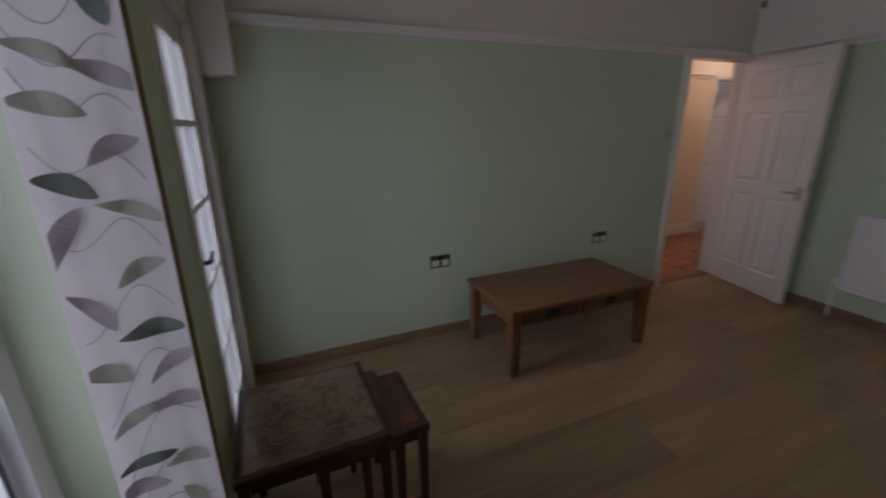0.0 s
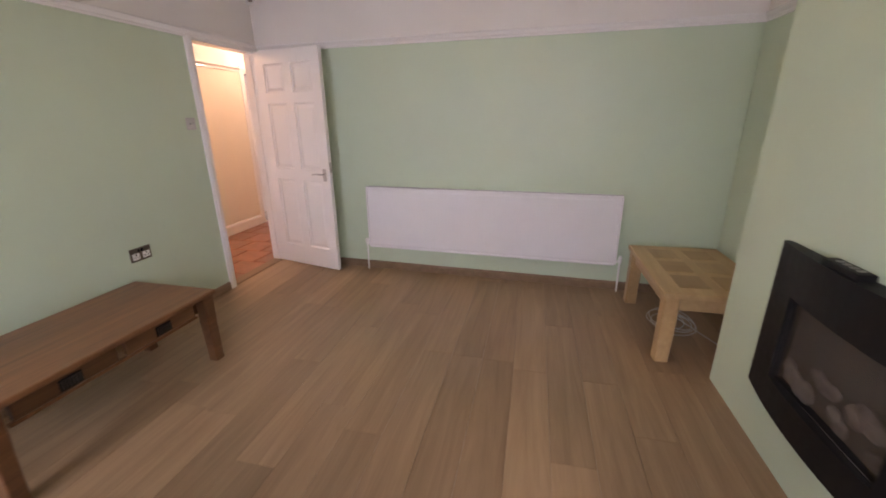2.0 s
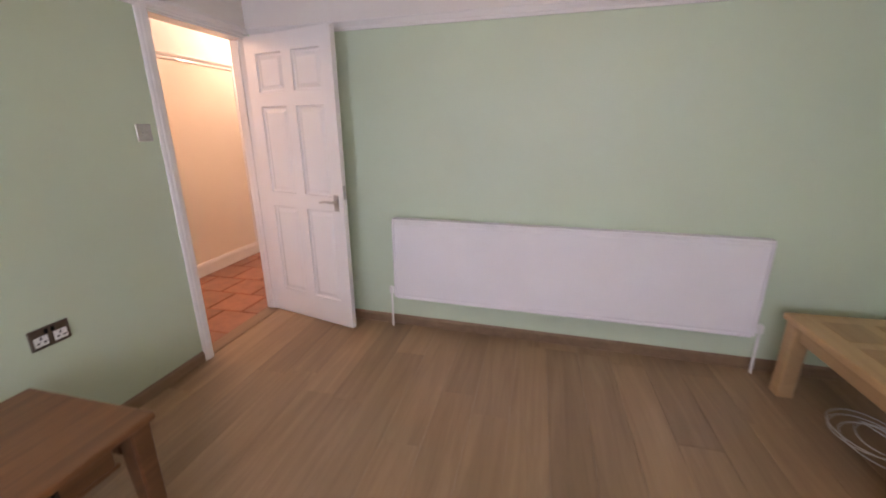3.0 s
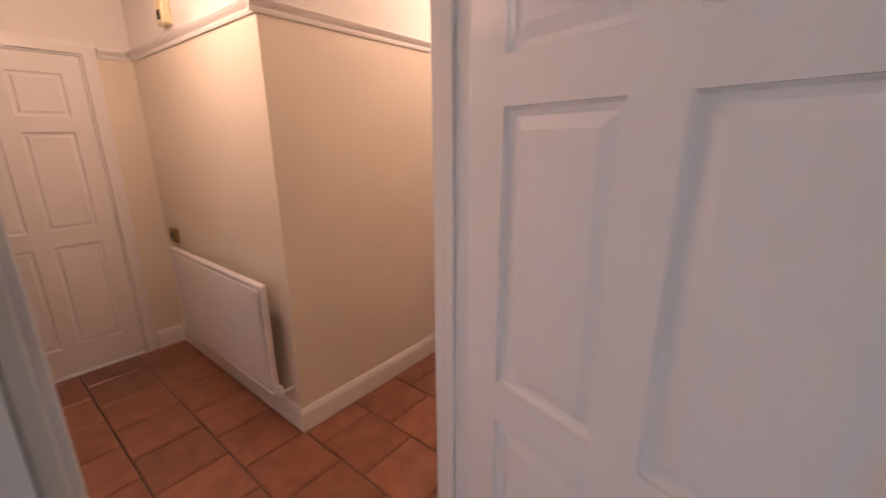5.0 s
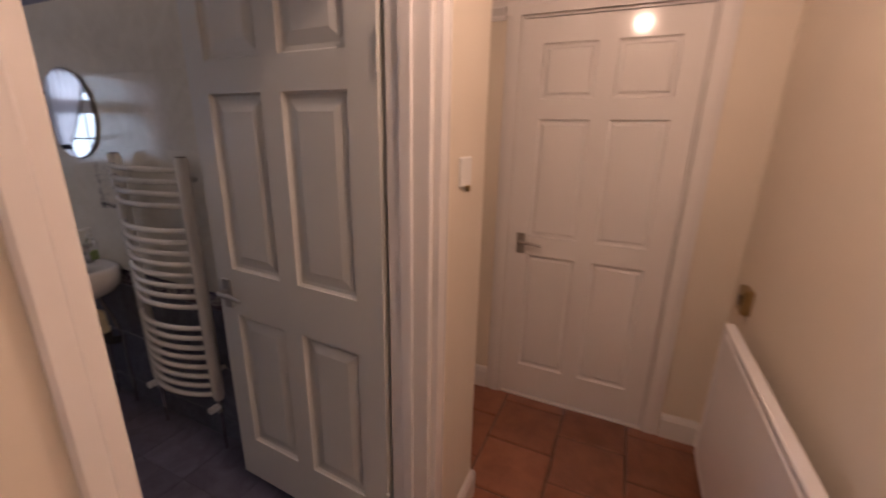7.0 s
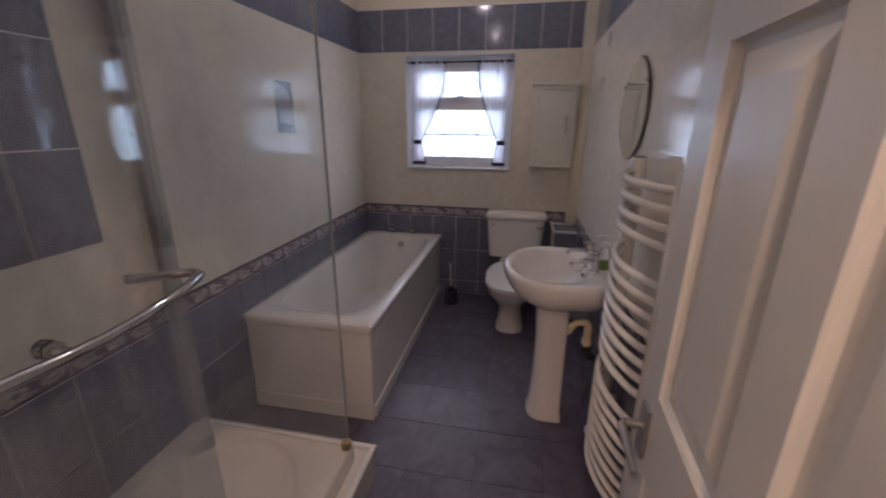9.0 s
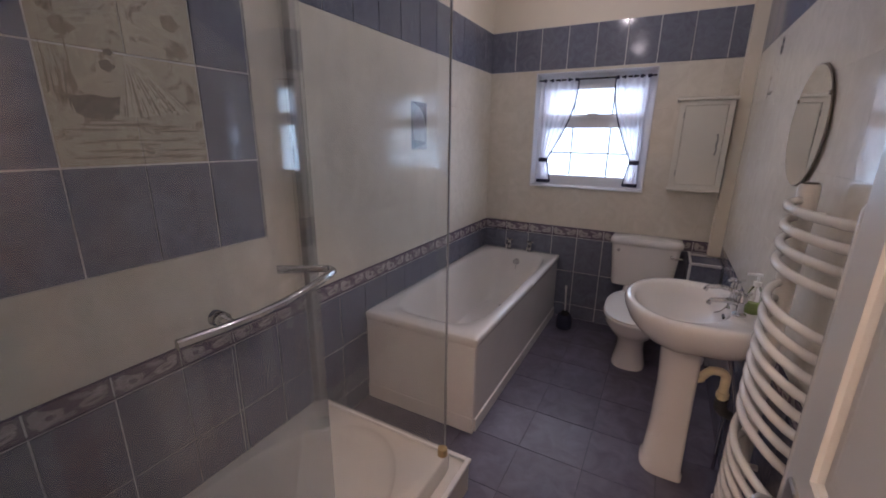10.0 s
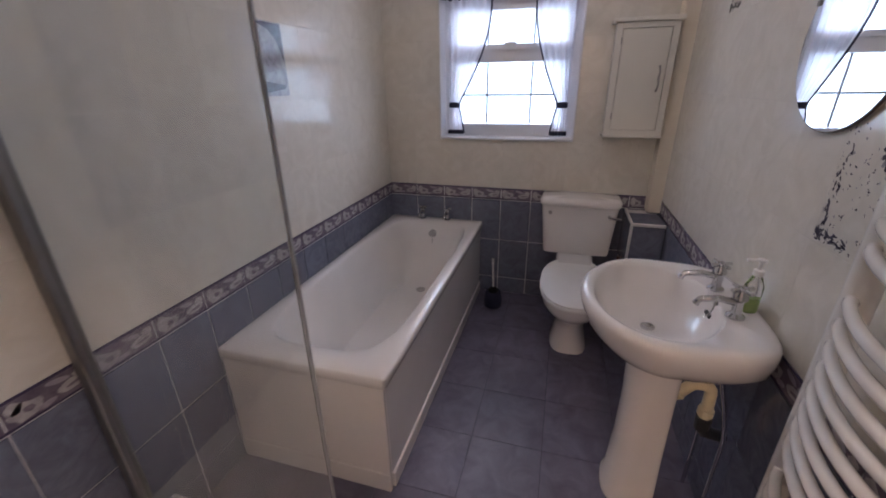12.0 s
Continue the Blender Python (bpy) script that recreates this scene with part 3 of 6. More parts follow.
def panel_door(name, where, width, height, label, material, hinge_side_handle=True, handles=True, hinges=True, lever_z=0.905, foot=0.008, rows=((0.20, 0.855), (0.955, 1.535), (1.625, 1.865)), bevel=0.042):
    """Six-panel leaf from the hinge (x = 0) to x = width, 38 mm thick about y = 0."""
    d = thing(name, where, label, "door", kind="structure")
    k = width / 0.755
    cols = [(0.096 * k, 0.337 * k), (0.420 * k, 0.661 * k)]
    holes = [(a, b, p, q) for a, b in cols for p, q in rows]
    part("leaf", panel_wall("y", -0.019, 0.019, 0.0, width, foot, height, holes), material, d)
    for a, b, p, q in holes:
        rings = []
        for ins, dep in ((0.0, 0.012), (0.006, 0.005), (0.018, 0.0045), (bevel, 0.014)):
            rings.append([(a + ins, dep, p + ins), (b - ins, dep, p + ins), (b - ins, dep, q - ins), (a + ins, dep, q - ins)])
        both = [[(x, -y, z) for x, y, z in r] for r in rings[::-1]] + rings
        part("panel", loft(both), material, d)
    if handles:
        for side in (-1, 1):
            lever(d, width - 0.055, side * 0.019, lever_z, side, -1)
        part("latch_plate", box(width - 0.001, width + 0.002, -0.012, 0.012, 0.94, 1.03, 0.0005), M["steel"], d)
    if hinges:
        for z in (foot + 0.21, 1.0, height - 0.33):
            part("hinge", tube([(-0.004, 0.022, z - 0.045), (-0.004, 0.022, z + 0.045)], 0.006, 8), M["satin"], d)
    return d


def yawed(x, y, deg):
    return pose(x, y, 0.0, 0, 0, deg)


panel_door("door_1", yawed(0.006, 0.748, -14.2), 0.755, 1.975, "white gloss six-panel door standing open into the living room", M["gloss"])
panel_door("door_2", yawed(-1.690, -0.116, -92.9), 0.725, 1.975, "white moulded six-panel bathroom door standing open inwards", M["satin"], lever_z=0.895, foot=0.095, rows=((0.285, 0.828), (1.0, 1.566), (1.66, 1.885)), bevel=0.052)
panel_door("door_3", pose(HALL_W - 0.024, DOOR_E[1] - 0.014, 0, 0, 0, -90), 0.748, 1.97, "closed white gloss six-panel door at the hall's end", M["gloss"], foot=0.013, bevel=0.028)
panel_door("door_4", yawed(BLOCK_X - 0.11, 2.832, 198), 0.74, 1.97, "white six-panel door standing open into the far room", M["gloss"])


# ---------------------------------------------------------------- radiators
def radiator(name, where, length, z0, z1, label, depth=0.075, back=0.124):
    """Panel radiator; x from 0 to length, front face towards -y at y = 0, wall behind at +y."""
    r = thing(name, where, label, "radiator")
    h = z1 - z0
    n = int(length / 0.0333)
    part("panel", box(0.012, length - 0.012, 0.005, depth - 0.012, z0 + 0.012, z1 - 0.012, 0.004), M["radiator"], r)
    front = bmesh.new()
    us = []
    step = (length - 0.05) / n
    for i in range(n):
        a = 0.025 + i * step
        us += [(a, 0.0001), (a + step * 0.18, 0.0), (a + step * 0.72, 0.0), (a + step * 0.9, 0.0001)]
    lo = [front.verts.new((x, y, z0 + 0.035)) for x, y in us]
    hi = [front.verts.new((x, y, z1 - 0.035)) for x, y in us]
    lo2 = [front.verts.new((x, 0.0074, z0 + 0.022)) for x, y in us]
    hi2 = [front.verts.new((x, 0.0074, z1 - 0.022)) for x, y in us]
    for a, b in ((lo2, lo), (lo, hi), (hi, hi2)):
        for i in range(len(us) - 1):
            front.faces.new((a[i], a[i + 1], b[i + 1], b[i]))
    bmesh.ops.recalc_face_normals(front, faces=front.faces)
    part("fluted_front", front, M["radiator"], r)
    part("top_grille", box(0.0, length, -0.002, depth, z1 - 0.012, z1 + 0.004, 0.004), M["radiator"], r)
    part("side_cover", box(-0.003, 0.011, -0.001, depth - 0.003, z0 + 0.01, z1 - 0.013, 0.004), M["radiator"], r)
    part("side_cover", box(length - 0.011, length + 0.003, -0.001, depth - 0.003, z0 + 0.01, z1 - 0.013, 0.004), M["radiator"], r)
    for x in (0.2, length - 0.2):
        part("bracket", box(x - 0.015, x + 0.015, depth - 0.014, back, z0 + 0.1, z1 - 0.1, 0.002), M["radiator"], r)
    part("bottom_rim", box(0.012, length - 0.012, 0.002, depth - 0.013, z0, z0 + 0.018, 0.004), M["radiator"], r)
    for x, s in ((-0.004, -1), (length + 0.004, 1)):
        v = part("valve", tube([(x - s * 0.02, depth / 2, z0 + 0.03), (x + s * 0.03, depth / 2, z0 + 0.03)], 0.011, 10), M["white_plastic"], r, "white plastic radiator valve", True)
        part("cap", lathe([(0.011, 0), (0.016, 0.006), (0.016, 0.045), (0.012, 0.055)], 14, at=(x + s * 0.03, depth / 2, z0 + 0.02)), M["white_plastic"], v, smooth=True)
        run = [(x + s * 0.03, depth / 2, z0 + 0.02), (x + s * 0.03, depth / 2, 0.0)] if depth > 0.06 else [(x + s * 0.03, depth / 2, z0 + 0.03), (x + s * 0.03, back, z0 + 0.03)]
        part("pipe", tube(run, 0.0075, 8), M["white_plastic"], v, smooth=True)
    return r


radiator("radiator", pose(1.03, 0.632, 0, 0, 0, NORTH_TURN), 2.185, 0.235, 0.805, "long white panel radiator under the picture rail on green wall", 0.062, 0.086)
radiator("radiator", pose(-2.475, 0.850, 0), 1.178, 0.205, 0.808, "white single-panel radiator in the hall corridor", 0.034, 0.094)
radiator("radiator", pose(BLOCK_X + 0.09, 3.12, 0, 0, 0, 90), 0.9, 0.20, 0.795, "white panel radiator beside the far room's door", 0.05, 0.089)


# ---------------------------------------------------------------- wall plates
def socket(name, where, label):
    """Double socket plate; lies in the xz plane, facing -y."""
    s = thing(name, where, label, "socket")
    part("plate", box(-0.075, 0.075, -0.006, 0.0, -0.045, 0.045, 0.003), M["bronze"], s)
    for x in (-0.036, 0.036):
        part("insert", box(x - 0.025, x + 0.025, -0.0085, -0.005, -0.032, 0.010, 0.001), M["white_plastic"], s, "white socket insert")
        part("pin_hole", box(x - 0.004, x + 0.004, -0.0095, -0.0083, -0.004, 0.006), M["black"], s)
        part("pin_hole", box(x - 0.017, x - 0.007, -0.0095, -0.0083, -0.02, -0.014), M["black"], s)
        part("pin_hole", box(x + 0.007, x + 0.017, -0.0095, -0.0083, -0.02, -0.014), M["black"], s)
    for x in (-0.012, 0.012):
        part("switch", box(x - 0.007, x + 0.007, -0.0105, -0.005, 0.014, 0.036, 0.002), M["black"], s)
    return s


socket("socket", pose(0.0, -0.748, 0.563, 0, 0, 90), "bronze double socket low on the green wall above the coffee table")
socket("socket", pose(0.0, -2.185, 0.563, 0, 0, 90), "bronze double socket low on the green wall")
socket("socket", pose(LIV_E, 0.045, 0.52, 0, 0, -90), "bronze double socket low in the alcove above the oak table")
dim = thing("dimmer_switch", pose(0.0, -0.122, 1.375, 0, 0, 90), "square steel dimmer switch beside the door", "switch")
part("plate", box(-0.043, 0.043, -0.006, 0.0, -0.043, 0.043, 0.003), M["steel"], dim)
part("toggle", tube([(-0.012, -0.006, 0), (-0.010, -0.018, 0.0), (0.008, -0.022, 0.004)], [0.007, 0.006, 0.004], 10), M["steel"], dim, "small metal toggle", True)
hsw = thing("light_switch", pose(-1.90, HALL_S, 1.36, 0, 0, 180), "white hall light switch with a small dark toggle", "switch")
part("plate", box(-0.043, 0.043, -0.008, 0.0, -0.043, 0.043, 0.004), M["white_plastic"], hsw)
part("toggle", box(-0.008, 0.008, -0.020, -0.007, -0.055, -0.038, 0.003), M["brass"], hsw, "small brass toggle")
hplate = thing("wall_plate", pose(-2.62, BLOCK_Y, 0.86), "small brown switch plate beside the hall radiator", "switch")
part("plate", box(-0.045, 0.045, -0.03, 0.0, -0.05, 0.05, 0.004), M["brass"], hplate)
part("rocker", box(-0.012, 0.012, -0.036, -0.029, -0.02, 0.02, 0.002), M["bronze"], hplate)
chime = thing("door_chime", pose(-2.11, BLOCK_Y, 2.15), "cream plastic door chime box above the picture rail", "door chime")
part("case", box(-0.05, 0.05, -0.045, 0.0, -0.085, 0.12, 0.008), M["cream_plastic"], chime)
part("grille", box(-0.018, 0.018, -0.049, -0.044, -0.06, -0.015, 0.002), M["black"], chime, "dark sound grille")
pir = thing("alarm_sensor", pose(0.03, LIV_N - 0.03, 2.40, 0, 0, 45), "small white motion sensor high in the room corner", "alarm sensor")
part("case", box(-0.03, 0.03, -0.03, 0.03, -0.05, 0.05, 0.008), M["white_plastic"], pir)
part("lens", lathe([(0.018, 0), (0.02, 0.01), (0.015, 0.05)], 12, at=(0, -0.022, -0.04)), M["bronze"], pir, "dark sensor lens", True)


# ---------------------------------------------------------------- lamps
def ceiling_lamp(name, x, y, drop, glow, label):
    p = thing(name, pose(x, y, CEIL), label, "ceiling light")
    part("rose", lathe([(0.045, 0.0), (0.045, -0.015), (0.03, -0.028), (0.006, -0.03)], 20), M["white_plastic"], p, smooth=True)
    part("cord", tube([(0, 0, -0.028), (0, 0, -drop)], 0.003, 6), M["white_plastic"], p)
    part("holder", lathe([(0.012, -drop), (0.02, -drop - 0.01), (0.02, -drop - 0.045), (0.014, -drop - 0.05)], 14), M["white_plastic"], p, smooth=True)
    b = part("bulb", lathe([(0.013, -drop - 0.052), (0.016, -drop - 0.07), (0.03, -drop - 0.1), (0.03, -drop - 0.125), (0.018, -drop - 0.148), (0.004, -drop - 0.154)], 16), glow, p, "glowing bulb", True)
    b.visible_shadow = False
    return p


ceiling_lamp("pendant_light", -1.45, 0.411, 0.295, M["glow_hall"], "bare warm pendant bulb on the hall ceiling")
ceiling_lamp("pendant_light", -0.66, 2.15, 0.12, M["glow_hall"], "second warm pendant bulb further along the hall ceiling")
ceiling_lamp("pendant_light", 2.0, -1.45, 0.10, M["glow_white"], "pendant bulb on the living room ceiling")
for y in (-1.1, -2.5):
    dl = thing("downlight", pose(-1.0, y, CEIL), "round recessed bathroom downlight", "ceiling light", "bathroom downlights")
    part("ring", lathe([(0.046, 0.0), (0.046, -0.006), (0.034, -0.008), (0.034, 0.0)], 20), M["chrome"], dl, smooth=True)
    bb = part("lens", lathe([(0.033, -0.001), (0.033, -0.004), (0.004, -0.005)], 18), M["glow_white"], dl, "glowing lens", True)
    bb.visible_shadow = False


# ---------------------------------------------------------------- living room things
def tapered_leg(x, y, z1, top, foot, lean=(0, 0), bevel=0.004):
    rings = []
    for z, h, dx in ((0.0, foot, 1.0), (0.04, foot * 0.98, 0.9), (z1 * 0.6, (top + foot) / 2, 0.25), (z1, top, 0.0)):
        cx, cy = x + lean[0] * dx, y + lean[1] * dx
        c = h * 0.82
        rings.append([(cx - h, cy - c, z), (cx - c, cy - h, z), (cx + c, cy - h, z), (cx + h, cy - c, z), (cx + h, cy + c, z), (cx + c, cy + h, z), (cx - c, cy + h, z), (cx - h, cy + c, z)])
    return loft(rings)


def coffee_table(where):
    t = thing("coffee_table", where, "low brown hardwood coffee table with two drawers", "coffee table")
    W, L, H = 0.297, 0.555, 0.45
    part("tabletop", box(-W, W, -L, L, H - 0.028, H, 0.008, seg=2), M["table_brown"], t)
    for x, y in ((-W + 0.05, -L + 0.05), (W - 0.05, -L + 0.05), (-W + 0.05, L - 0.05), (W - 0.05, L - 0.05)):
        part("leg", tapered_leg(x, y, H - 0.029, 0.037, 0.030, (math.copysign(0.004, x), math.copysign(0.004, y))), M["table_brown"], t)
    for s in (-1, 1):
        part("apron", box(-W + 0.10, W - 0.10, s * (L - 0.065) - 0.011, s * (L - 0.065) + 0.011, H - 0.145, H - 0.029, 0.003), M["table_brown"], t)
    part("apron", box(-W + 0.055, -W + 0.077, -L + 0.11, L - 0.11, H - 0.145, H - 0.029, 0.003), M["table_brown"], t)
    part("frame_rail", box(W - 0.075, W - 0.055, -L + 0.11, L - 0.11, H - 0.145, H - 0.13, 0.002), M["table_brown"], t)
    for y in (-0.225, 0.225):
        d = part("drawer", box(W - 0.078, W - 0.050, y - 0.205, y + 0.205, H - 0.127, H - 0.032, 0.004), M["table_brown"], t)
        h = part("pull", box(W - 0.051, W - 0.046, y - 0.046, y + 0.046, H - 0.116, H - 0.062, 0.002), M["black"], d, "black slotted drawer pull")
        for k in range(6):
            yy = y - 0.035 + 0.014 * k
            part("slat", box(W - 0.0465, W - 0.0425, yy - 0.003, yy + 0.003, H - 0.110, H - 0.068, 0.001), M["iron"], d)
    return t


coffee_table(pose(0.416, -1.482, 0.0, 0, 0, -0.4))


def oak_table(where):
    t = thing("oak_table", where, "low chunky light oak table with parquet inlay squares", "coffee table")
    W, L, H = 0.305, 0.458, 0.452
    z0, z1 = H - 0.035, H
    part("top_frame", box(-W, W, -L, L, z0, z1, 0.007, seg=2), M["table_oak"], t)
    n = 0
    for i in range(2):
        for j in range(3):
            x, y = -0.115 + 0.23 * i, -0.26 + 0.26 * j
            part("inlay", box(x - 0.085, x + 0.085, y - 0.10, y + 0.10, z1 - 0.001, z1 + 0.0025, 0.001), M["inlay"] if (i + j) % 2 else M["table_oak"], t)
    for x in (-W + 0.055, W - 0.055):
        for y in (-L + 0.055, L - 0.055):
            part("leg", tapered_leg(x, y, z0 - 0.0005, 0.042, 0.04, (math.copysign(0.006, x), 0)), M["table_oak"], t)
    for s in (-1, 1):
        part("apron", box(-W + 0.1, W - 0.1, s * (L - 0.05) - 0.011, s * (L - 0.05) + 0.011, z0 - 0.085, z0 - 0.0005, 0.003), M["table_oak"], t)
        part("apron", box(s * (W - 0.05) - 0.011, s * (W - 0.05) + 0.011, -L + 0.1, L - 0.1, z0 - 0.085, z0 - 0.0005, 0.003), M["table_oak"], t)
    return t


oak_table(pose(3.578, -0.022, 0.0, 0, 0, 0.5))


def coil(name, x, y, r, label):
    pts = []
    for i in range(110):
        a = 2 * math.pi * i / 26
        rr = r * (0.78 + 0.22 * math.sin(a * 0.37 + 1))
        dx, dy = 0.03 * math.sin(a * 0.21), 0.04 * math.sin(a * 0.17 + 2)
        pts.append((x + dx + rr * math.cos(a), y + dy + 1.2 * rr * math.sin(a), 0.008 + 0.005 * (i / 26) + 0.005 * abs(math.sin(a * 1.3))))
    pts += [(x + r * 0.9, y - 0.13, 0.006), (x + r * 1.3, y - 0.27, 0.006), (x + r * 1.5, y - 0.42, 0.006)]
    tagged(link(name, tube(pts, 0.0029, 6), M["cable"], smooth=True), label, "cable")


coil("coiled_cable", 3.53, 0.06, 0.155, "loosely coiled white aerial cable under the oak table")

fire = thing("gas_fire", pose(BREAST_X, -1.405, 0.0), "wall-hung black gas fire with a bowed frame", "fireplace")


def fire_frame():
    outer, inner = (0.44, 0.275, 0.92), (0.27, 0.40, 0.745)

    def bow(y):
        return -0.028 - 0.045 * (1 - (y / 0.44) ** 2)

    bm = bmesh.new()
    n = 16
    ys = [-0.44 + 0.88 * i / n for i in range(n + 1)]
    ys = sorted(set(ys + [-0.27, 0.27]))
    for y0, y1 in zip(ys, ys[1:]):
        spans = [(outer[1], outer[2])] if (y0 + y1) / 2 < -0.27 or (y0 + y1) / 2 > 0.27 else [(outer[1], inner[1]), (inner[2], outer[2])]
        for a, b in spans:
            ring = []
            v = [bm.verts.new((x, y, z)) for x, y in ((bow(y0), y0), (bow(y1), y1), (-0.002, y1), (-0.002, y0)) for z in (a, b)]
            for f in ((0, 2, 3, 1), (2, 4, 5, 3), (4, 6, 7, 5), (6, 0, 1, 7), (0, 6, 4, 2), (1, 3, 5, 7)):
                bm.faces.new([v[k] for k in f])
    bmesh.ops.remove_doubles(bm, verts=bm.verts, dist=0.0004)
    bmesh.ops.recalc_face_normals(bm, faces=bm.faces)
    return bm


part("surround", fire_frame(), M["black"], fire, "black bowed metal surround")
part("firebox", box(-0.006, -0.003, -0.268, 0.268, 0.402, 0.743), M["iron"], fire, "dark recess of the fire")
fg = part("fire_glass", box(-0.040, -0.036, -0.269, 0.269, 0.402, 0.743), M["clear"], fire, "dark glass front")
fg.visible_shadow = False
rnd = random.Random(4)
for i in range(13):
    y, z = -0.215 + 0.43 * ((i * 5) % 13) / 12, 0.43 + 0.13 * rnd.random() ** 1.4
    r = 0.024 + 0.018 * rnd.random()
    bm = bmesh.new()
    bmesh.ops.create_icosphere(bm, subdivisions=2, radius=1.0)
    for v in bm.verts:
        k = 1 + 0.25 * noise.noise(v.co * 1.5 + Vector((i * 3.0, 0, 0)))
        v.co = Vector((-0.0205 + v.co.x * 0.014 * k, y + v.co.y * r * 1.25 * k, max(0.403, z + v.co.z * r * k)))
    part("pebble", bm, M["coal"], fire, smooth=True)
rem = thing("remote_control", pose(BREAST_X - 0.035, -1.325, 0.9205), "small black remote lying on the fire's top edge", "remote control")
part("body", box(-0.026, 0.026, -0.085, 0.085, 0.0, 0.022, 0.006, seg=2), M["black"], rem)
for i in range(4):
    part("button", box(-0.012, 0.012, -0.06 + 0.03 * i, -0.045 + 0.03 * i, 0.0215, 0.0245, 0.001), M["steel"], rem)


def nest_of_tables():
    specs = [("nesting_table", 1.165, -3.177, 0.475, 0.47, 0.505, "dark mahogany nesting table with a patterned tile top"),
             ("nesting_table", 1.17, -3.035, 0.42, 0.30, 0.470, "smaller dark nesting table tucked under the tiled one"),
             ("nesting_table", 1.145, -2.912, 0.37, 0.26, 0.435, "smallest dark nesting table pulled partly out")]
    for name, x, y, w, d, h, label in specs:
        t = thing(name, pose(x, y, 0.0, 0, 0, 1.5), label, "side table", "nest of tables")
        a, b = w / 2, d / 2
        part("tabletop", box(-a, a, -b, b, h - 0.028, h, 0.006, seg=2), M["dark_wood"], t)
        if h > 0.5:
            part("tile_inlay", box(-a + 0.022, a - 0.022, -b + 0.022, b - 0.022, h - 0.002, h + 0.003, 0.001), M["nest_tile"], t, "patterned brown ceramic tile inlay")
            for k, (r, wd) in enumerate(((0.155, 0.008), (0.105, 0.006), (0.035, 0.008))):
                bm = bmesh.new()
                ring = []
                for i in range(48):
                    q = 2 * math.pi * i / 48
                    rr = r * (1 + 0.13 * math.cos(q * (8 if k < 2 else 4)))
                    ring.append([(math.cos(q) * (rr + s * wd), math.sin(q) * (rr + s * wd), h + 0.0042) for s in (-0.5, 0.5)])
                vs = [[bm.verts.new(p) for p in r2] for r2 in ring]
                for i in range(48):
                    j = (i + 1) % 48
                    bm.faces.new((vs[i][0], vs[i][1], vs[j][1], vs[j][0]))
                bmesh.ops.recalc_face_normals(bm, faces=bm.faces)
                part("motif_ring", bm, M["inlay"], t, "pale printed ring in the tile pattern")
        else:
            part("inset_panel", box(-a + 0.03, a - 0.03, -b + 0.03, b - 0.03, h - 0.001, h + 0.002, 0.001), M["table_brown"], t, "lighter brown inset top panel")
        for sx in (-1, 1):
            for sy in (-1, 1):
                part("leg", tapered_leg(sx * (a - 0.022), sy * (b - 0.022), h - 0.029, 0.017, 0.013), M["dark_wood"], t)
        for sx in (-1, 1):
            part("side_rail", box(sx * (a - 0.022) - 0.007, sx * (a - 0.022) + 0.007, -b + 0.04, b - 0.04, h - 0.07, h - 0.029, 0.002), M["dark_wood"], t)
            part("stretcher", box(sx * (a - 0.022) - 0.007, sx * (a - 0.022) + 0.007, -b + 0.036, b - 0.036, 0.06, 0.085, 0.002), M["dark_wood"], t)


nest_of_tables()


# french door with fifteen panes
def french_door():
    x0, x1, y0, y1 = FRENCH[0], FRENCH[1], LIV_S - 0.075, LIV_S - 0.03
    d = thing("door_5", pose(0, 0, 0), "closed white glazed french door of fifteen panes", "french door", kind="structure")
    part("door_frame", panel_wall("y", LIV_S - 0.13, LIV_S + 0.012, x0 + 0.001, x1 - 0.001, 0.0, 1.959, [(x0 + 0.035, x1 - 0.035, 0.03, 1.92)]), M["gloss"], d)
    gx0, gx1, gz0, gz1 = x0 + 0.11, x1 - 0.12, 0.20, 1.82
    cols = [gx0 + (gx1 - gx0) * i / 3 for i in range(4)]
    rows = [gz0 + (gz1 - gz0) * i / 5 for i in range(6)]
    holes = [(a + 0.011, b - 0.011, p + 0.012, q - 0.012) for a, b in zip(cols, cols[1:]) for p, q in zip(rows, rows[1:])]
    part("leaf", panel_wall("y", y0, y1, x0 + 0.037, x1 - 0.037, 0.032, 1.918, holes), M["gloss"], d)
    for a, b, p, q in holes:
        g = part("pane", box(a - 0.003, b + 0.003, y0 + 0.02, y0 + 0.026, p - 0.003, q + 0.003), M["frosted"], d)
        g.visible_shadow = False
    h = part("handle", box(x1 - 0.10, x1 - 0.06, y1, y1 + 0.008, 0.93, 1.10, 0.003), M["iron"], d, "black lever handle")
    part("lever", tube([(x1 - 0.08, y1, 1.03), (x1 - 0.08, y1 + 0.05, 1.03), (x1 - 0.10, y1 + 0.055, 1.03), (x1 - 0.20, y1 + 0.05, 1.035)], [0.009, 0.009, 0.009, 0.006], 10), M["iron"], h, smooth=True)


french_door()


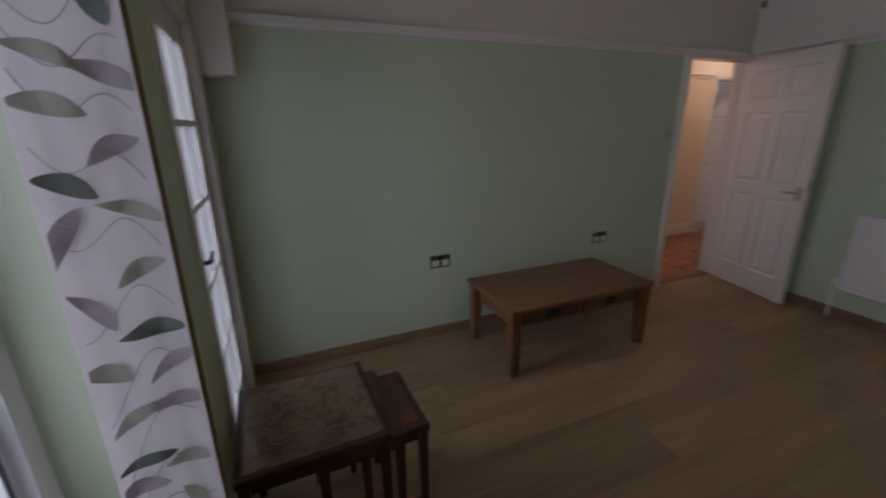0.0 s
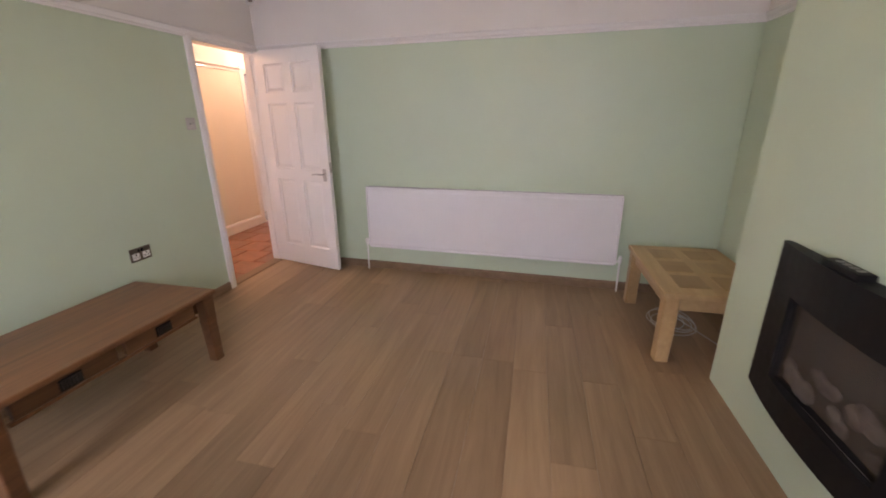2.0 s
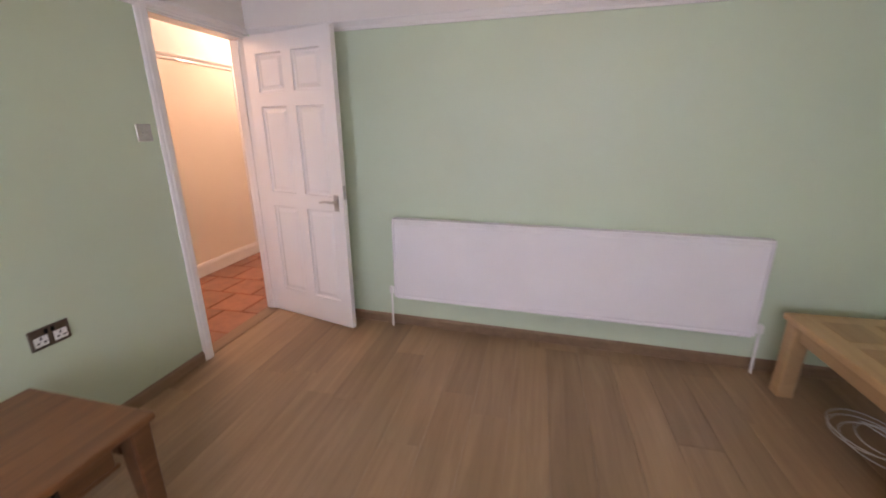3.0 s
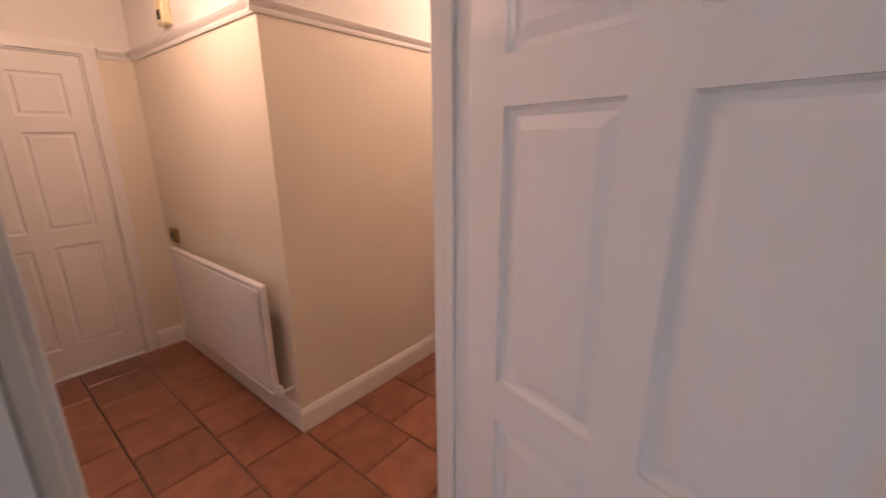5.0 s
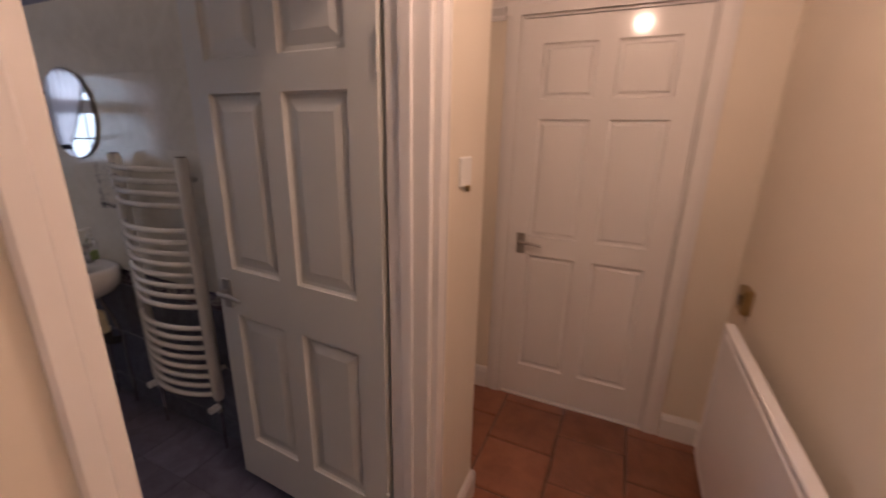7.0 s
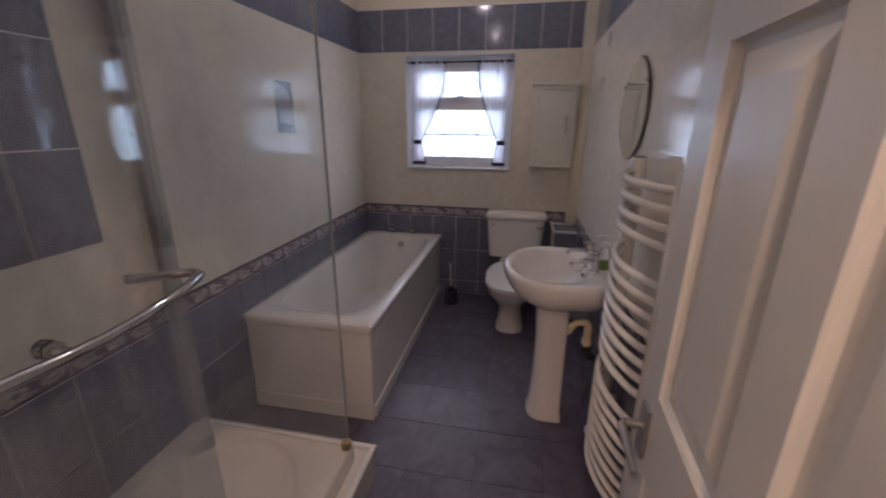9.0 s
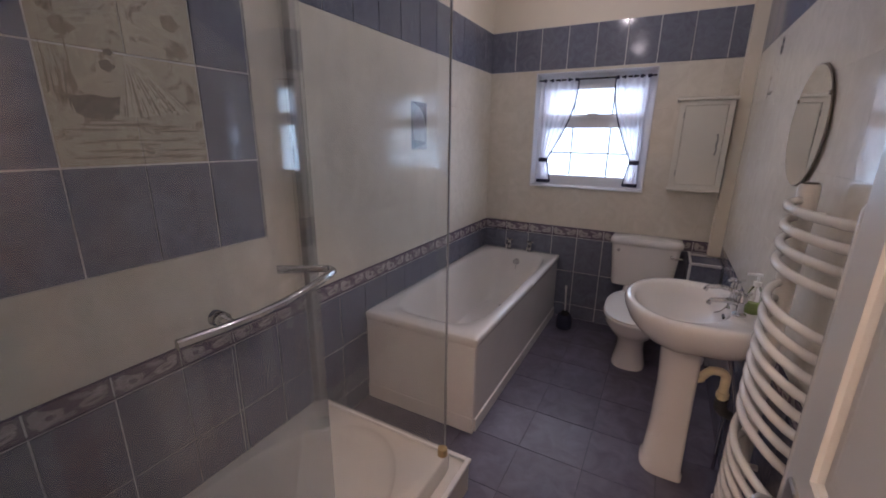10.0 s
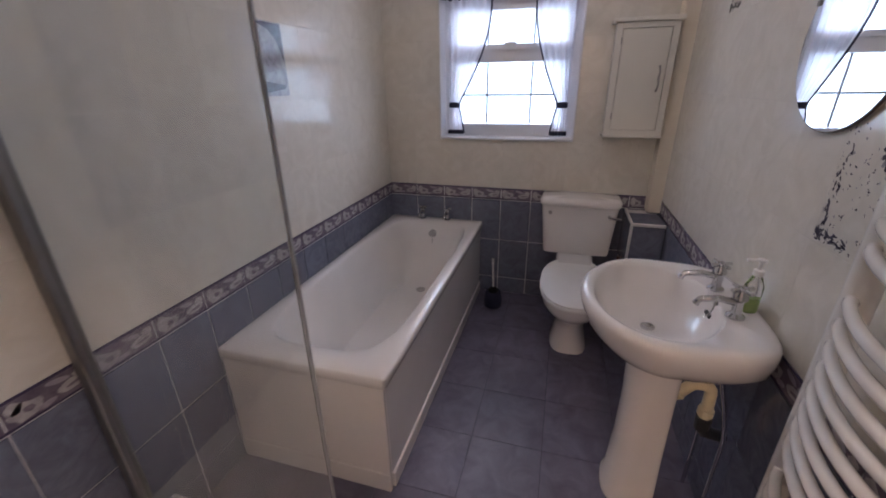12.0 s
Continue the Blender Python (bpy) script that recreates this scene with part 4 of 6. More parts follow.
def living_window():
    x0, x1, z0, z1 = PATIO
    w = thing("window_1", pose(0, 0, 0), "wide white plastic-framed window with two panes", "window", kind="structure")
    xm, f = (x0 + x1) / 2, 0.045
    part("window_frame", panel_wall("y", LIV_S - 0.21, LIV_S - 0.12, x0 + 0.001, x1 - 0.001, z0 + 0.001, z1 - 0.001, [(x0 + f, xm - 0.03, z0 + f, z1 - f), (xm + 0.03, x1 - f, z0 + f, z1 - f)]), M["upvc"], w)
    for a, b in ((x0 + f, xm - 0.03), (xm + 0.03, x1 - f)):
        part("bead", panel_wall("y", LIV_S - 0.17, LIV_S - 0.14, a, b, z0 + f, z1 - f, [(a + 0.02, b - 0.02, z0 + f + 0.02, z1 - f - 0.02)]), M["upvc"], w)
        g = part("pane", box(a + 0.017, b - 0.017, LIV_S - 0.16, LIV_S - 0.153, z0 + f + 0.017, z1 - f - 0.017), M["clear"], w)
        g.visible_shadow = False
        part("gasket", panel_wall("y", LIV_S - 0.1405, LIV_S - 0.1365, a + 0.016, b - 0.016, z0 + f + 0.016, z1 - f - 0.016, [(a + 0.021, b - 0.021, z0 + f + 0.021, z1 - f - 0.021)]), M["rubber"], w)
    part("window_sill", box(x0 - 0.04, x1 + 0.04, LIV_S + 0.0005, LIV_S + 0.05, z0 - 0.022, z0 + 0.003, 0.004), M["upvc"], w, "white sill board")
    part("window_sill", box(x0 + 0.001, x1 - 0.001, LIV_S - 0.119, LIV_S, z0 + 0.0005, z0 + 0.0035), M["upvc"], w)


living_window()

M["curtain"] = plain("printed_cotton", (0.86, 0.83, 0.89), 0.85, 0.03, 6, 900, 0.3)


def let_light_through(m, share, col):
    nt = m.node_tree
    tr, mix = nt.nodes.new("ShaderNodeBsdfTranslucent"), nt.nodes.new("ShaderNodeMixShader")
    tr.inputs[0].default_value, mix.inputs[0].default_value = (*col, 1), share
    nt.links.new(nt.nodes["Principled BSDF"].outputs[0], mix.inputs[1])
    nt.links.new(tr.outputs[0], mix.inputs[2])
    nt.links.new(mix.outputs[0], nt.nodes["Material Output"].inputs[0])


let_light_through(M["curtain"], 0.24, (0.88, 0.85, 0.90))
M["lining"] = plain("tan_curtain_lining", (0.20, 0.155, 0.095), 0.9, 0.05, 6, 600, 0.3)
M["leaf_grey"] = plain("grey_green_leaf_print", (0.20, 0.235, 0.23), 0.85, 0.1, 40, 900, 0.2)
M["leaf_mauve"] = plain("mauve_leaf_print", (0.50, 0.455, 0.52), 0.85, 0.08, 40, 900, 0.2)
M["leaf_sage"] = plain("sage_leaf_print", (0.50, 0.515, 0.47), 0.85, 0.08, 40, 900, 0.2)

for key, col in (("leaf_grey", (0.20, 0.235, 0.225)), ("leaf_mauve", (0.46, 0.41, 0.47)), ("leaf_sage", (0.48, 0.49, 0.43))):
    let_light_through(M[key], 0.20, col)


def living_curtain():
    c = thing("curtain", pose(0, 0, 0), "white cotton curtain printed with grey and mauve leaves", "curtain")
    Z0, Z1 = 0.02, 2.28
    P0, P1, N = Vector((1.86, -3.322, 0)), Vector((1.91, -3.425, 0)), Vector((0.90, 0.437, 0))
    W = (P1 - P0).length

    def surf(u, z, off):
        s = 0.75 + 0.25 * (1 - z / Z1)
        fold = s * (0.0045 * math.cos(u * 2 * math.pi / 0.062) + 0.003 * math.cos(u * 2 * math.pi / 0.15 + z))
        p = P0 + (P1 - P0) * ((u + 0.005 * math.sin(z * 2.1)) / W) + N * (fold + off)
        return (p.x, p.y, z)

    nu, nz = 48, 16
    for name, z0, z1, off in (("drape", Z0, Z1, 0.0), ("curtain_tape", 2.235, 2.285, 0.003)):
        bm = bmesh.new()
        g = [[bm.verts.new(surf(W * i / nu, z0 + (z1 - z0) * j / nz, off)) for i in range(nu + 1)] for j in range(nz + 1)]
        for j in range(nz):
            for i in range(nu):
                bm.faces.new((g[j][i], g[j][i + 1], g[j + 1][i + 1], g[j + 1][i]))
        part(name, bm, M["curtain"], c, "", True)
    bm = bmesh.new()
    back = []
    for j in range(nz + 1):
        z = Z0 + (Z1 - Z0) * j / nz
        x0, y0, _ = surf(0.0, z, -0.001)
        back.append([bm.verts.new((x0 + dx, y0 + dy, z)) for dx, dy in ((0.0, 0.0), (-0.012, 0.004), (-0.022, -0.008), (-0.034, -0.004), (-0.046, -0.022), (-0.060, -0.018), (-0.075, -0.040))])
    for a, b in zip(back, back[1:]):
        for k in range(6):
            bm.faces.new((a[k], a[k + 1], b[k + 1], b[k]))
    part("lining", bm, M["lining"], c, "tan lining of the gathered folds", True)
    rr = random.Random(11)
    mats = [M["leaf_grey"], M["leaf_mauve"], M["leaf_sage"], M["leaf_mauve"], M["leaf_sage"]]
    k = 0
    z = 0.15
    while z < 2.2:
        for col in range(2):
            u = 0.032 + 0.052 * col + rr.uniform(-0.012, 0.012)
            zz = z + 0.035 * (col % 2) + rr.uniform(-0.02, 0.02)
            ang = rr.choice((-0.45, 0.30, 0.12, -0.65, 0.55, -1.0, 1.15)) + rr.uniform(-0.15, 0.15)
            length, wid = rr.uniform(0.058, 0.084), rr.uniform(0.0095, 0.013)
            bm = bmesh.new()
            top, bot = [], []
            steps = 12
            for i in range(steps + 1):
                s = i / steps
                w = wid * math.sin(math.pi * s) ** 0.8 * (1.15 - 0.35 * s)
                cx, cz = (s - 0.5) * length, 0.006 * math.sin(math.pi * s)
                for lst, sg in ((top, 1), (bot, -1)):
                    px, pz = cx, cz + sg * w
                    uu, vz = u + px * math.cos(ang) - pz * math.sin(ang), zz + px * math.sin(ang) + pz * math.cos(ang)
                    uu = min(max(uu, 0.004), W - 0.004)
                    lst.append(bm.verts.new(surf(uu, vz, 0.0033 + 0.00015 * (k % 5))))
            for i in range(steps):
                try:
                    bm.faces.new((bot[i], bot[i + 1], top[i + 1], top[i]))
                except ValueError:
                    pass
            part("printed_leaf", bm, mats[k % 5], c)
            k += 1
        pts = []
        for i in range(14):
            s = i / 13
            uu = 0.01 + (W - 0.02) * s
            pts.append(surf(uu, z + 0.02 + 0.08 * s * math.cos(z * 9) + 0.03 * math.sin(5 * s + z * 5), 0.003))
        part("printed_stem", tube(pts, 0.0007, 4), M["leaf_mauve"], c)
        z += 0.072


living_curtain()
pole = thing("curtain_pole", pose(0, 0, 0), "white curtain pole on brackets above the window", "curtain pole")
part("pole", tube([(1.45, LIV_S + 0.095, 2.295), (3.15, LIV_S + 0.095, 2.295)], 0.014, 12), M["white_plastic"], pole, smooth=True)
for x in (1.5, 3.1):
    part("bracket", box(x - 0.012, x + 0.012, LIV_S, LIV_S + 0.095, 2.285, 2.305, 0.002), M["white_plastic"], pole)


# ---------------------------------------------------------------- bathroom things
def ellipse(cx, cy, rx, ry, z, n=32, power=2.0):
    pts = []
    for i in range(n):
        a = 2 * math.pi * i / n
        c, s = math.cos(a), math.sin(a)
        e = 2.0 / power
        pts.append((cx + rx * math.copysign(abs(c) ** e, c), cy + ry * math.copysign(abs(s) ** e, s), z))
    return pts


def bathtub():
    b = thing("bathtub", pose(0, 0, 0), "white acrylic bath with plain panels along the tiled wall", "bathtub")
    x0, x1, y0, y1, H = -0.790, -0.1145, BTH_S + 0.0045, -1.683, 0.54
    cx, cy = (x0 + x1) / 2, (y0 + y1) / 2
    rx, ry = (x1 - x0) / 2, (y1 - y0) / 2
    n = 48
    rings = [ellipse(cx, cy, rx - 0.004, ry - 0.004, H - 0.045, n, 90), ellipse(cx, cy, rx, ry, H - 0.04, n, 90), ellipse(cx, cy, rx, ry, H - 0.005, n, 90), ellipse(cx, cy, rx - 0.005, ry - 0.005, H, n, 90), ellipse(cx, cy - 0.01, rx - 0.03, ry - 0.05, H - 0.0005, n, 12),
             ellipse(cx, cy - 0.02, rx - 0.052, ry - 0.085, H - 0.001, n, 5), ellipse(cx, cy - 0.02, rx - 0.060, ry - 0.096, H - 0.010, n, 5),
             ellipse(cx, cy - 0.03, rx - 0.095, ry - 0.15, H - 0.12, n, 5), ellipse(cx, cy - 0.05, rx - 0.125, ry - 0.25, H - 0.30, n, 4.5), ellipse(cx, cy - 0.06, rx - 0.16, ry - 0.33, H - 0.38, n, 4), ellipse(cx, cy - 0.06, 0.04, 0.3, H - 0.395, n, 3)]
    part("tub", loft(rings, True, "end"), M["bath_acrylic"], b, "glossy white bath shell", True)
    part("side_panel", box(x0 + 0.012, x0 + 0.022, y0 + 0.01, y1 - 0.025, 0.075, H - 0.046, 0.002), M["bath_acrylic"], b)
    part("plinth", box(x0 + 0.004, x0 + 0.020, y0 + 0.01, y1 - 0.03, 0.0, 0.073, 0.003), M["bath_acrylic"], b, "white plinth strip along the floor")
    part("end_panel", box(x0 + 0.012, x1 - 0.004, y1 - 0.022, y1 - 0.010, 0.001, H - 0.046, 0.002), M["bath_acrylic"], b)
    part("end_ledge", box(x0 + 0.012, x1 - 0.004, y1 - 0.0095, y1 - 0.004, 0.001, 0.09, 0.002), M["bath_acrylic"], b)
    for x in (cx - 0.09, cx + 0.09):
        t = part("tap", lathe([(0.024, H + 0.0005), (0.024, H + 0.008), (0.013, H + 0.014), (0.013, H + 0.06), (0.018, H + 0.066), (0.018, H + 0.08), (0.006, H + 0.086)], 14, at=(x, y0 + 0.045, 0)), M["chrome"], b, "chrome pillar tap", True)
        part("spout", tube([(x, y0 + 0.045, H + 0.045), (x, y0 + 0.09, H + 0.055), (x, y0 + 0.125, H + 0.045), (x, y0 + 0.13, H + 0.03)], 0.010, 10), M["chrome"], t, smooth=True)
        part("crosshead", box(x - 0.03, x + 0.03, y0 + 0.04, y0 + 0.05, H + 0.08, H + 0.092, 0.004), M["chrome"], t)
        part("crosshead", box(x - 0.005, x + 0.005, y0 + 0.015, y0 + 0.075, H + 0.0805, H + 0.0925, 0.004), M["chrome"], t)
    part("overflow", tube([(cx, y0 + 0.098, H - 0.085), (cx, y0 + 0.118, H - 0.088)], 0.028, 18), M["chrome"], b, "round chrome overflow", True)
    part("chain", tube([(cx, y0 + 0.12, H - 0.11), (cx - 0.005, y0 + 0.145, H - 0.20), (cx, y0 + 0.20, H - 0.32)], 0.003, 6), M["chrome"], b)
    part("plug_hole", lathe([(0.03, H - 0.386), (0.03, H - 0.380), (0.01, H - 0.381)], 16, at=(cx, y0 + 0.40, 0)), M["chrome"], b)
    return b


bathtub()


def toilet():
    t = thing("toilet", pose(-1.415, BTH_S, 0.0), "white close-coupled toilet with its lid down", "toilet")
    part("cistern", loft([ellipse(0, 0.105, 0.195, 0.085, 0.43, 32, 8), ellipse(0, 0.105, 0.20, 0.088, 0.45, 32, 8), ellipse(0, 0.105, 0.225, 0.092, 0.735, 32, 8)]), M["ceramic"], t, smooth=True)
    part("cistern_lid", loft([ellipse(0, 0.108, 0.228, 0.095, 0.736, 32, 7), ellipse(0, 0.108, 0.238, 0.104, 0.748, 32, 6), ellipse(0, 0.108, 0.238, 0.104, 0.770, 32, 6), ellipse(0, 0.108, 0.225, 0.095, 0.788, 32, 5), ellipse(0, 0.108, 0.10, 0.04, 0.794, 32, 4)]), M["ceramic"], t, smooth=True)
    part("flush_lever", tube([(-0.17, 0.198, 0.69), (-0.17, 0.225, 0.69), (-0.20, 0.23, 0.69), (-0.235, 0.222, 0.685)], [0.010, 0.009, 0.008, 0.006], 10), M["chrome"], t, "chrome flush lever", True)
    part("badge", lathe([(0.012, 0), (0.012, 0.004), (0.004, 0.005)], 12), M["steel"], t).matrix_local = pose(0.17, 0.196, 0.695, -90)
    part("bowl", loft([ellipse(0, 0.48, 0.105, 0.17, 0.0, 32, 3), ellipse(0, 0.48, 0.10, 0.165, 0.03, 32, 3), ellipse(0, 0.47, 0.085, 0.14, 0.12, 32, 2.4), ellipse(0, 0.48, 0.095, 0.16, 0.19, 32, 2.2), ellipse(0, 0.53, 0.15, 0.24, 0.28, 32, 2.2), ellipse(0, 0.55, 0.178, 0.29, 0.345, 32, 2.2), ellipse(0, 0.55, 0.182, 0.30, 0.385, 32, 2.2), ellipse(0, 0.55, 0.15, 0.26, 0.387, 32, 2.2)]), M["ceramic"], t, smooth=True)
    part("pan_back", box(-0.11, 0.11, 0.03, 0.36, 0.15, 0.428, 0.03, seg=3), M["ceramic"], t, smooth=True)
    part("seat", loft([ellipse(0, 0.55, 0.180, 0.305, 0.3885, 32, 2.3), ellipse(0, 0.55, 0.188, 0.312, 0.395, 32, 2.3), ellipse(0, 0.55, 0.186, 0.310, 0.406, 32, 2.3)]), M["white_plastic"], t, smooth=True)
    part("lid", loft([ellipse(0, 0.545, 0.184, 0.308, 0.4065, 32, 2.3), ellipse(0, 0.545, 0.186, 0.310, 0.415, 32, 2.3), ellipse(0, 0.545, 0.172, 0.29, 0.425, 32, 2.3), ellipse(0, 0.545, 0.08, 0.15, 0.429, 32, 2.3)]), M["white_plastic"], t, "glossy white closed lid", True)
    for x in (-0.07, 0.07):
        part("seat_hinge", tube([(x - 0.02, 0.235, 0.41), (x + 0.02, 0.235, 0.41)], 0.010, 10), M["chrome"], t)


toilet()


def basin():
    b = thing("washbasin", pose(0, 0, 0), "white ceramic pedestal washbasin with two chrome taps", "washbasin")
    cx, cy = -1.615, -1.975
    n = 56

    def outline(front, side, back, z):
        """Rounded front, straighter sides that narrow a little towards the wall."""
        pts = []
        for i in range(n):
            a = 2 * math.pi * i / n
            c, sn = math.cos(a), math.sin(a)
            if c >= 0:
                pts.append((cx + front * c, cy + side * sn, z))
            else:
                e = 2.0 / 5.0
                u = abs(c) ** e
                pts.append((cx - (cx - back) * u, cy + (side - 0.014 * u) * math.copysign(abs(sn) ** e, sn), z))
        return pts

    wall = BTH_W + 0.006
    rings = [outline(0.06, 0.09, -1.70, 0.625), outline(0.12, 0.17, -1.77, 0.648), outline(0.175, 0.24, wall + 0.02, 0.690), outline(0.212, 0.278, wall, 0.735), outline(0.230, 0.293, wall, 0.775), outline(0.235, 0.296, wall, 0.797), outline(0.232, 0.293, wall, 0.812), outline(0.222, 0.284, wall + 0.008, 0.820), outline(0.212, 0.272, wall + 0.02, 0.821)]
    bowl = [[(cx + 0.018 + rx * math.cos(2 * math.pi * i / n), cy + ry * math.sin(2 * math.pi * i / n), z) for i in range(n)] for rx, ry, z in ((0.183, 0.250, 0.817), (0.174, 0.240, 0.806), (0.155, 0.215, 0.76), (0.118, 0.16, 0.715), (0.05, 0.06, 0.698))]
    part("bowl", loft(rings + bowl), M["ceramic"], b, smooth=True)
    ped = []
    for z, rx, ry, px in ((0.0, 0.092, 0.105, -1.63), (0.028, 0.092, 0.105, -1.63), (0.045, 0.083, 0.096, -1.632), (0.25, 0.077, 0.088, -1.635), (0.45, 0.075, 0.086, -1.635), (0.60, 0.079, 0.092, -1.63), (0.675, 0.085, 0.10, -1.63)):
        front, back = ellipse(px, cy + 0.01, rx, ry, z, 28, 2.5), ellipse(px, cy + 0.01, rx * 0.94, ry, z, 28, 9.0)
        ped.append([f if f[0] >= px else g for f, g in zip(front, back)])
    part("pedestal", loft(ped), M["ceramic"], b, smooth=True)
    part("waste", lathe([(0.022, 0.699), (0.022, 0.704), (0.008, 0.702)], 14, at=(cx + 0.018, cy, 0)), M["chrome"], b)
    part("overflow_slot", box(cx - 0.145, cx - 0.135, cy - 0.02, cy + 0.02, 0.766, 0.778, 0.002), M["iron"], b)
    for dy in (-0.085, 0.085):
        x, y, z = -1.788, cy + dy, 0.8195
        t = part("tap", lathe([(0.024, z), (0.024, z + 0.006), (0.014, z + 0.014), (0.013, z + 0.05), (0.02, z + 0.058), (0.017, z + 0.075), (0.012, z + 0.085), (0.014, z + 0.092), (0.004, z + 0.097)], 14, at=(x, y, 0)), M["chrome"], b, "chrome crosshead tap", True)
        part("spout", tube([(x, y, z + 0.045), (x + 0.05, y, z + 0.052), (x + 0.095, y, z + 0.045), (x + 0.105, y, z + 0.028)], [0.011, 0.010, 0.009, 0.010], 10), M["chrome"], t, smooth=True)
        for ang in (0.4, 0.4 + math.pi / 2):
            dx2, dy2 = 0.032 * math.cos(ang), 0.032 * math.sin(ang)
            part("cross_handle", tube([(x - dx2, y - dy2, z + 0.087), (x, y, z + 0.089), (x + dx2, y + dy2, z + 0.087)], [0.006, 0.0045, 0.006], 8), M["chrome"], t, smooth=True)
    part("chain_stay", lathe([(0.008, 0.819), (0.005, 0.83), (0.007, 0.838)], 10, at=(-1.76, cy + 0.02, 0)), M["chrome"], b)
    part("plug_chain", tube([(-1.76, cy + 0.02, 0.836), (-1.74, cy + 0.06, 0.823), (-1.725, cy + 0.09, 0.823), (-1.705, cy + 0.11, 0.8225)], 0.0025, 6), M["chrome"], b)
    ty = cy + 0.062
    bend = [(-1.655, ty - 0.02, 0.500), (-1.690, ty - 0.01, 0.498), (-1.712, ty, 0.508), (-1.730, ty, 0.536), (-1.744, ty, 0.552)]
    bend += [(-1.772 - 0.026 * math.sin(q), ty, 0.530 + 0.026 * math.cos(q)) for q in (-0.3, 0.2, 0.7, 1.2, 1.57)]
    bend += [(-1.798, ty + 0.002, 0.49), (-1.797, ty + 0.004, 0.425)]
    trap = part("trap", tube(bend, 0.0175, 14), M["yellow_pipe"], b, "yellowed plastic waste trap", True)
    part("trap_nut", tube([(-1.700, ty - 0.006, 0.502), (-1.716, ty, 0.514)], 0.023, 10), M["yellow_pipe"], trap)
    part("trap_nut", tube([(-1.798, ty + 0.002, 0.468), (-1.797, ty + 0.003, 0.445)], 0.0235, 10), M["yellow_pipe"], trap)
    part("coupling", tube([(-1.797, ty + 0.004, 0.437), (-1.799, ty + 0.004, 0.395), (-1.815, ty + 0.004, 0.378)], 0.024, 12), M["rubber"], trap, "black rubber coupling")
    part("waste_pipe", tube([(-1.805, ty + 0.004, 0.392), (-1.825, ty + 0.004, 0.374), (BTH_W + 0.006, ty + 0.004, 0.368)], 0.020, 12), M["rubber"], trap, "dark waste pipe into the wall", True)
    for dy in (0.085, -0.085):
        part("supply_pipe", tube([(-1.79, cy + dy, 0.70), (-1.80, cy + dy, 0.62), (-1.83, cy + dy + 0.02, 0.50), (-1.845, cy + dy + 0.03, 0.40), (-1.845, cy + dy + 0.03, 0.004)], 0.0075, 8), M["chrome"], b, "thin metal supply pipe", True)


basin()
sp = thing("soap_bottle", pose(-1.832, -1.935, 0.8215), "clear pump bottle half full of green liquid soap", "soap bottle")
part("soap", lathe([(0.020, 0.001), (0.0225, 0.006), (0.0225, 0.045), (0.004, 0.0455)], 18, 1.0, 0.8), M["soap"], sp, "green liquid soap", True)
bot = part("bottle", lathe([(0.022, 0.0), (0.024, 0.006), (0.024, 0.080), (0.017, 0.098), (0.012, 0.112)], 18, 1.0, 0.8), M["clear"], sp, "clear plastic bottle", True)
bot.visible_shadow = False
part("pump", lathe([(0.013, 0.1125), (0.013, 0.128), (0.005, 0.130), (0.005, 0.152), (0.012, 0.153), (0.012, 0.160)], 12), M["white_plastic"], sp, "white pump top", True)
part("nozzle", tube([(0.0, 0, 0.157), (0.035, 0, 0.155)], 0.005, 8), M["white_plastic"], sp)


M["towel_enamel"] = plain("white_towel_radiator_enamel", (0.77, 0.745, 0.69), 0.15, 0.03, 8, 40, 0.02)


def towel_radiator():
    r = thing("towel_radiator", pose(0, 0, 0), "tall white towel radiator with bowed bars", "towel radiator")
    xa, ya, yb = -1.818, -1.112, -1.552
    for y in (ya, yb):
        part("upright", tube([(xa, y, 0.28), (xa, y, 0.30), (xa, y, 1.345), (xa, y, 1.355)], [0.020, 0.026, 0.026, 0.022], 16), M["towel_enamel"], r, smooth=True)
        part("cap", lathe([(0.0185, 1.3555), (0.0185, 1.359), (0.008, 1.360)], 14, at=(xa, y, 0)), M["bronze"], r)
        for z in (0.42, 1.27):
            part("bracket", tube([(xa - 0.015, y, z), (BTH_W + 0.009, y, z)], 0.011, 10), M["towel_enamel"], r)
    zs = [1.310 - 0.047 * i for i in range(4)] + [1.068 - 0.047 * i for i in range(8)] + [0.640 - 0.047 * i for i in range(8)]
    for z in zs:
        pts = []
        for i in range(13):
            s = i / 12
            pts.append((xa + 0.008 + 0.068 * math.sin(math.pi * s) ** 0.75, ya + (yb - ya) * s, z))
        part("bar", tube(pts, 0.0115, 8), M["towel_enamel"], r, smooth=True)
    for y in (ya, yb):
        v = part("valve", tube([(xa, y, 0.282), (xa, y, 0.22), (xa, y, 0.215)], [0.012, 0.012, 0.016], 10), M["chrome"], r, "chrome radiator valve", True)
        part("valve_cap", tube([(xa, y, 0.245), (xa + 0.022, y, 0.245), (xa + 0.052, y, 0.245)], [0.010, 0.017, 0.016], 12), M["white_plastic"], v, "white plastic valve cap")
        part("pipe", tube([(xa, y, 0.216), (xa, y, 0.004)], 0.0075, 8), M["chrome"], v)


towel_radiator()


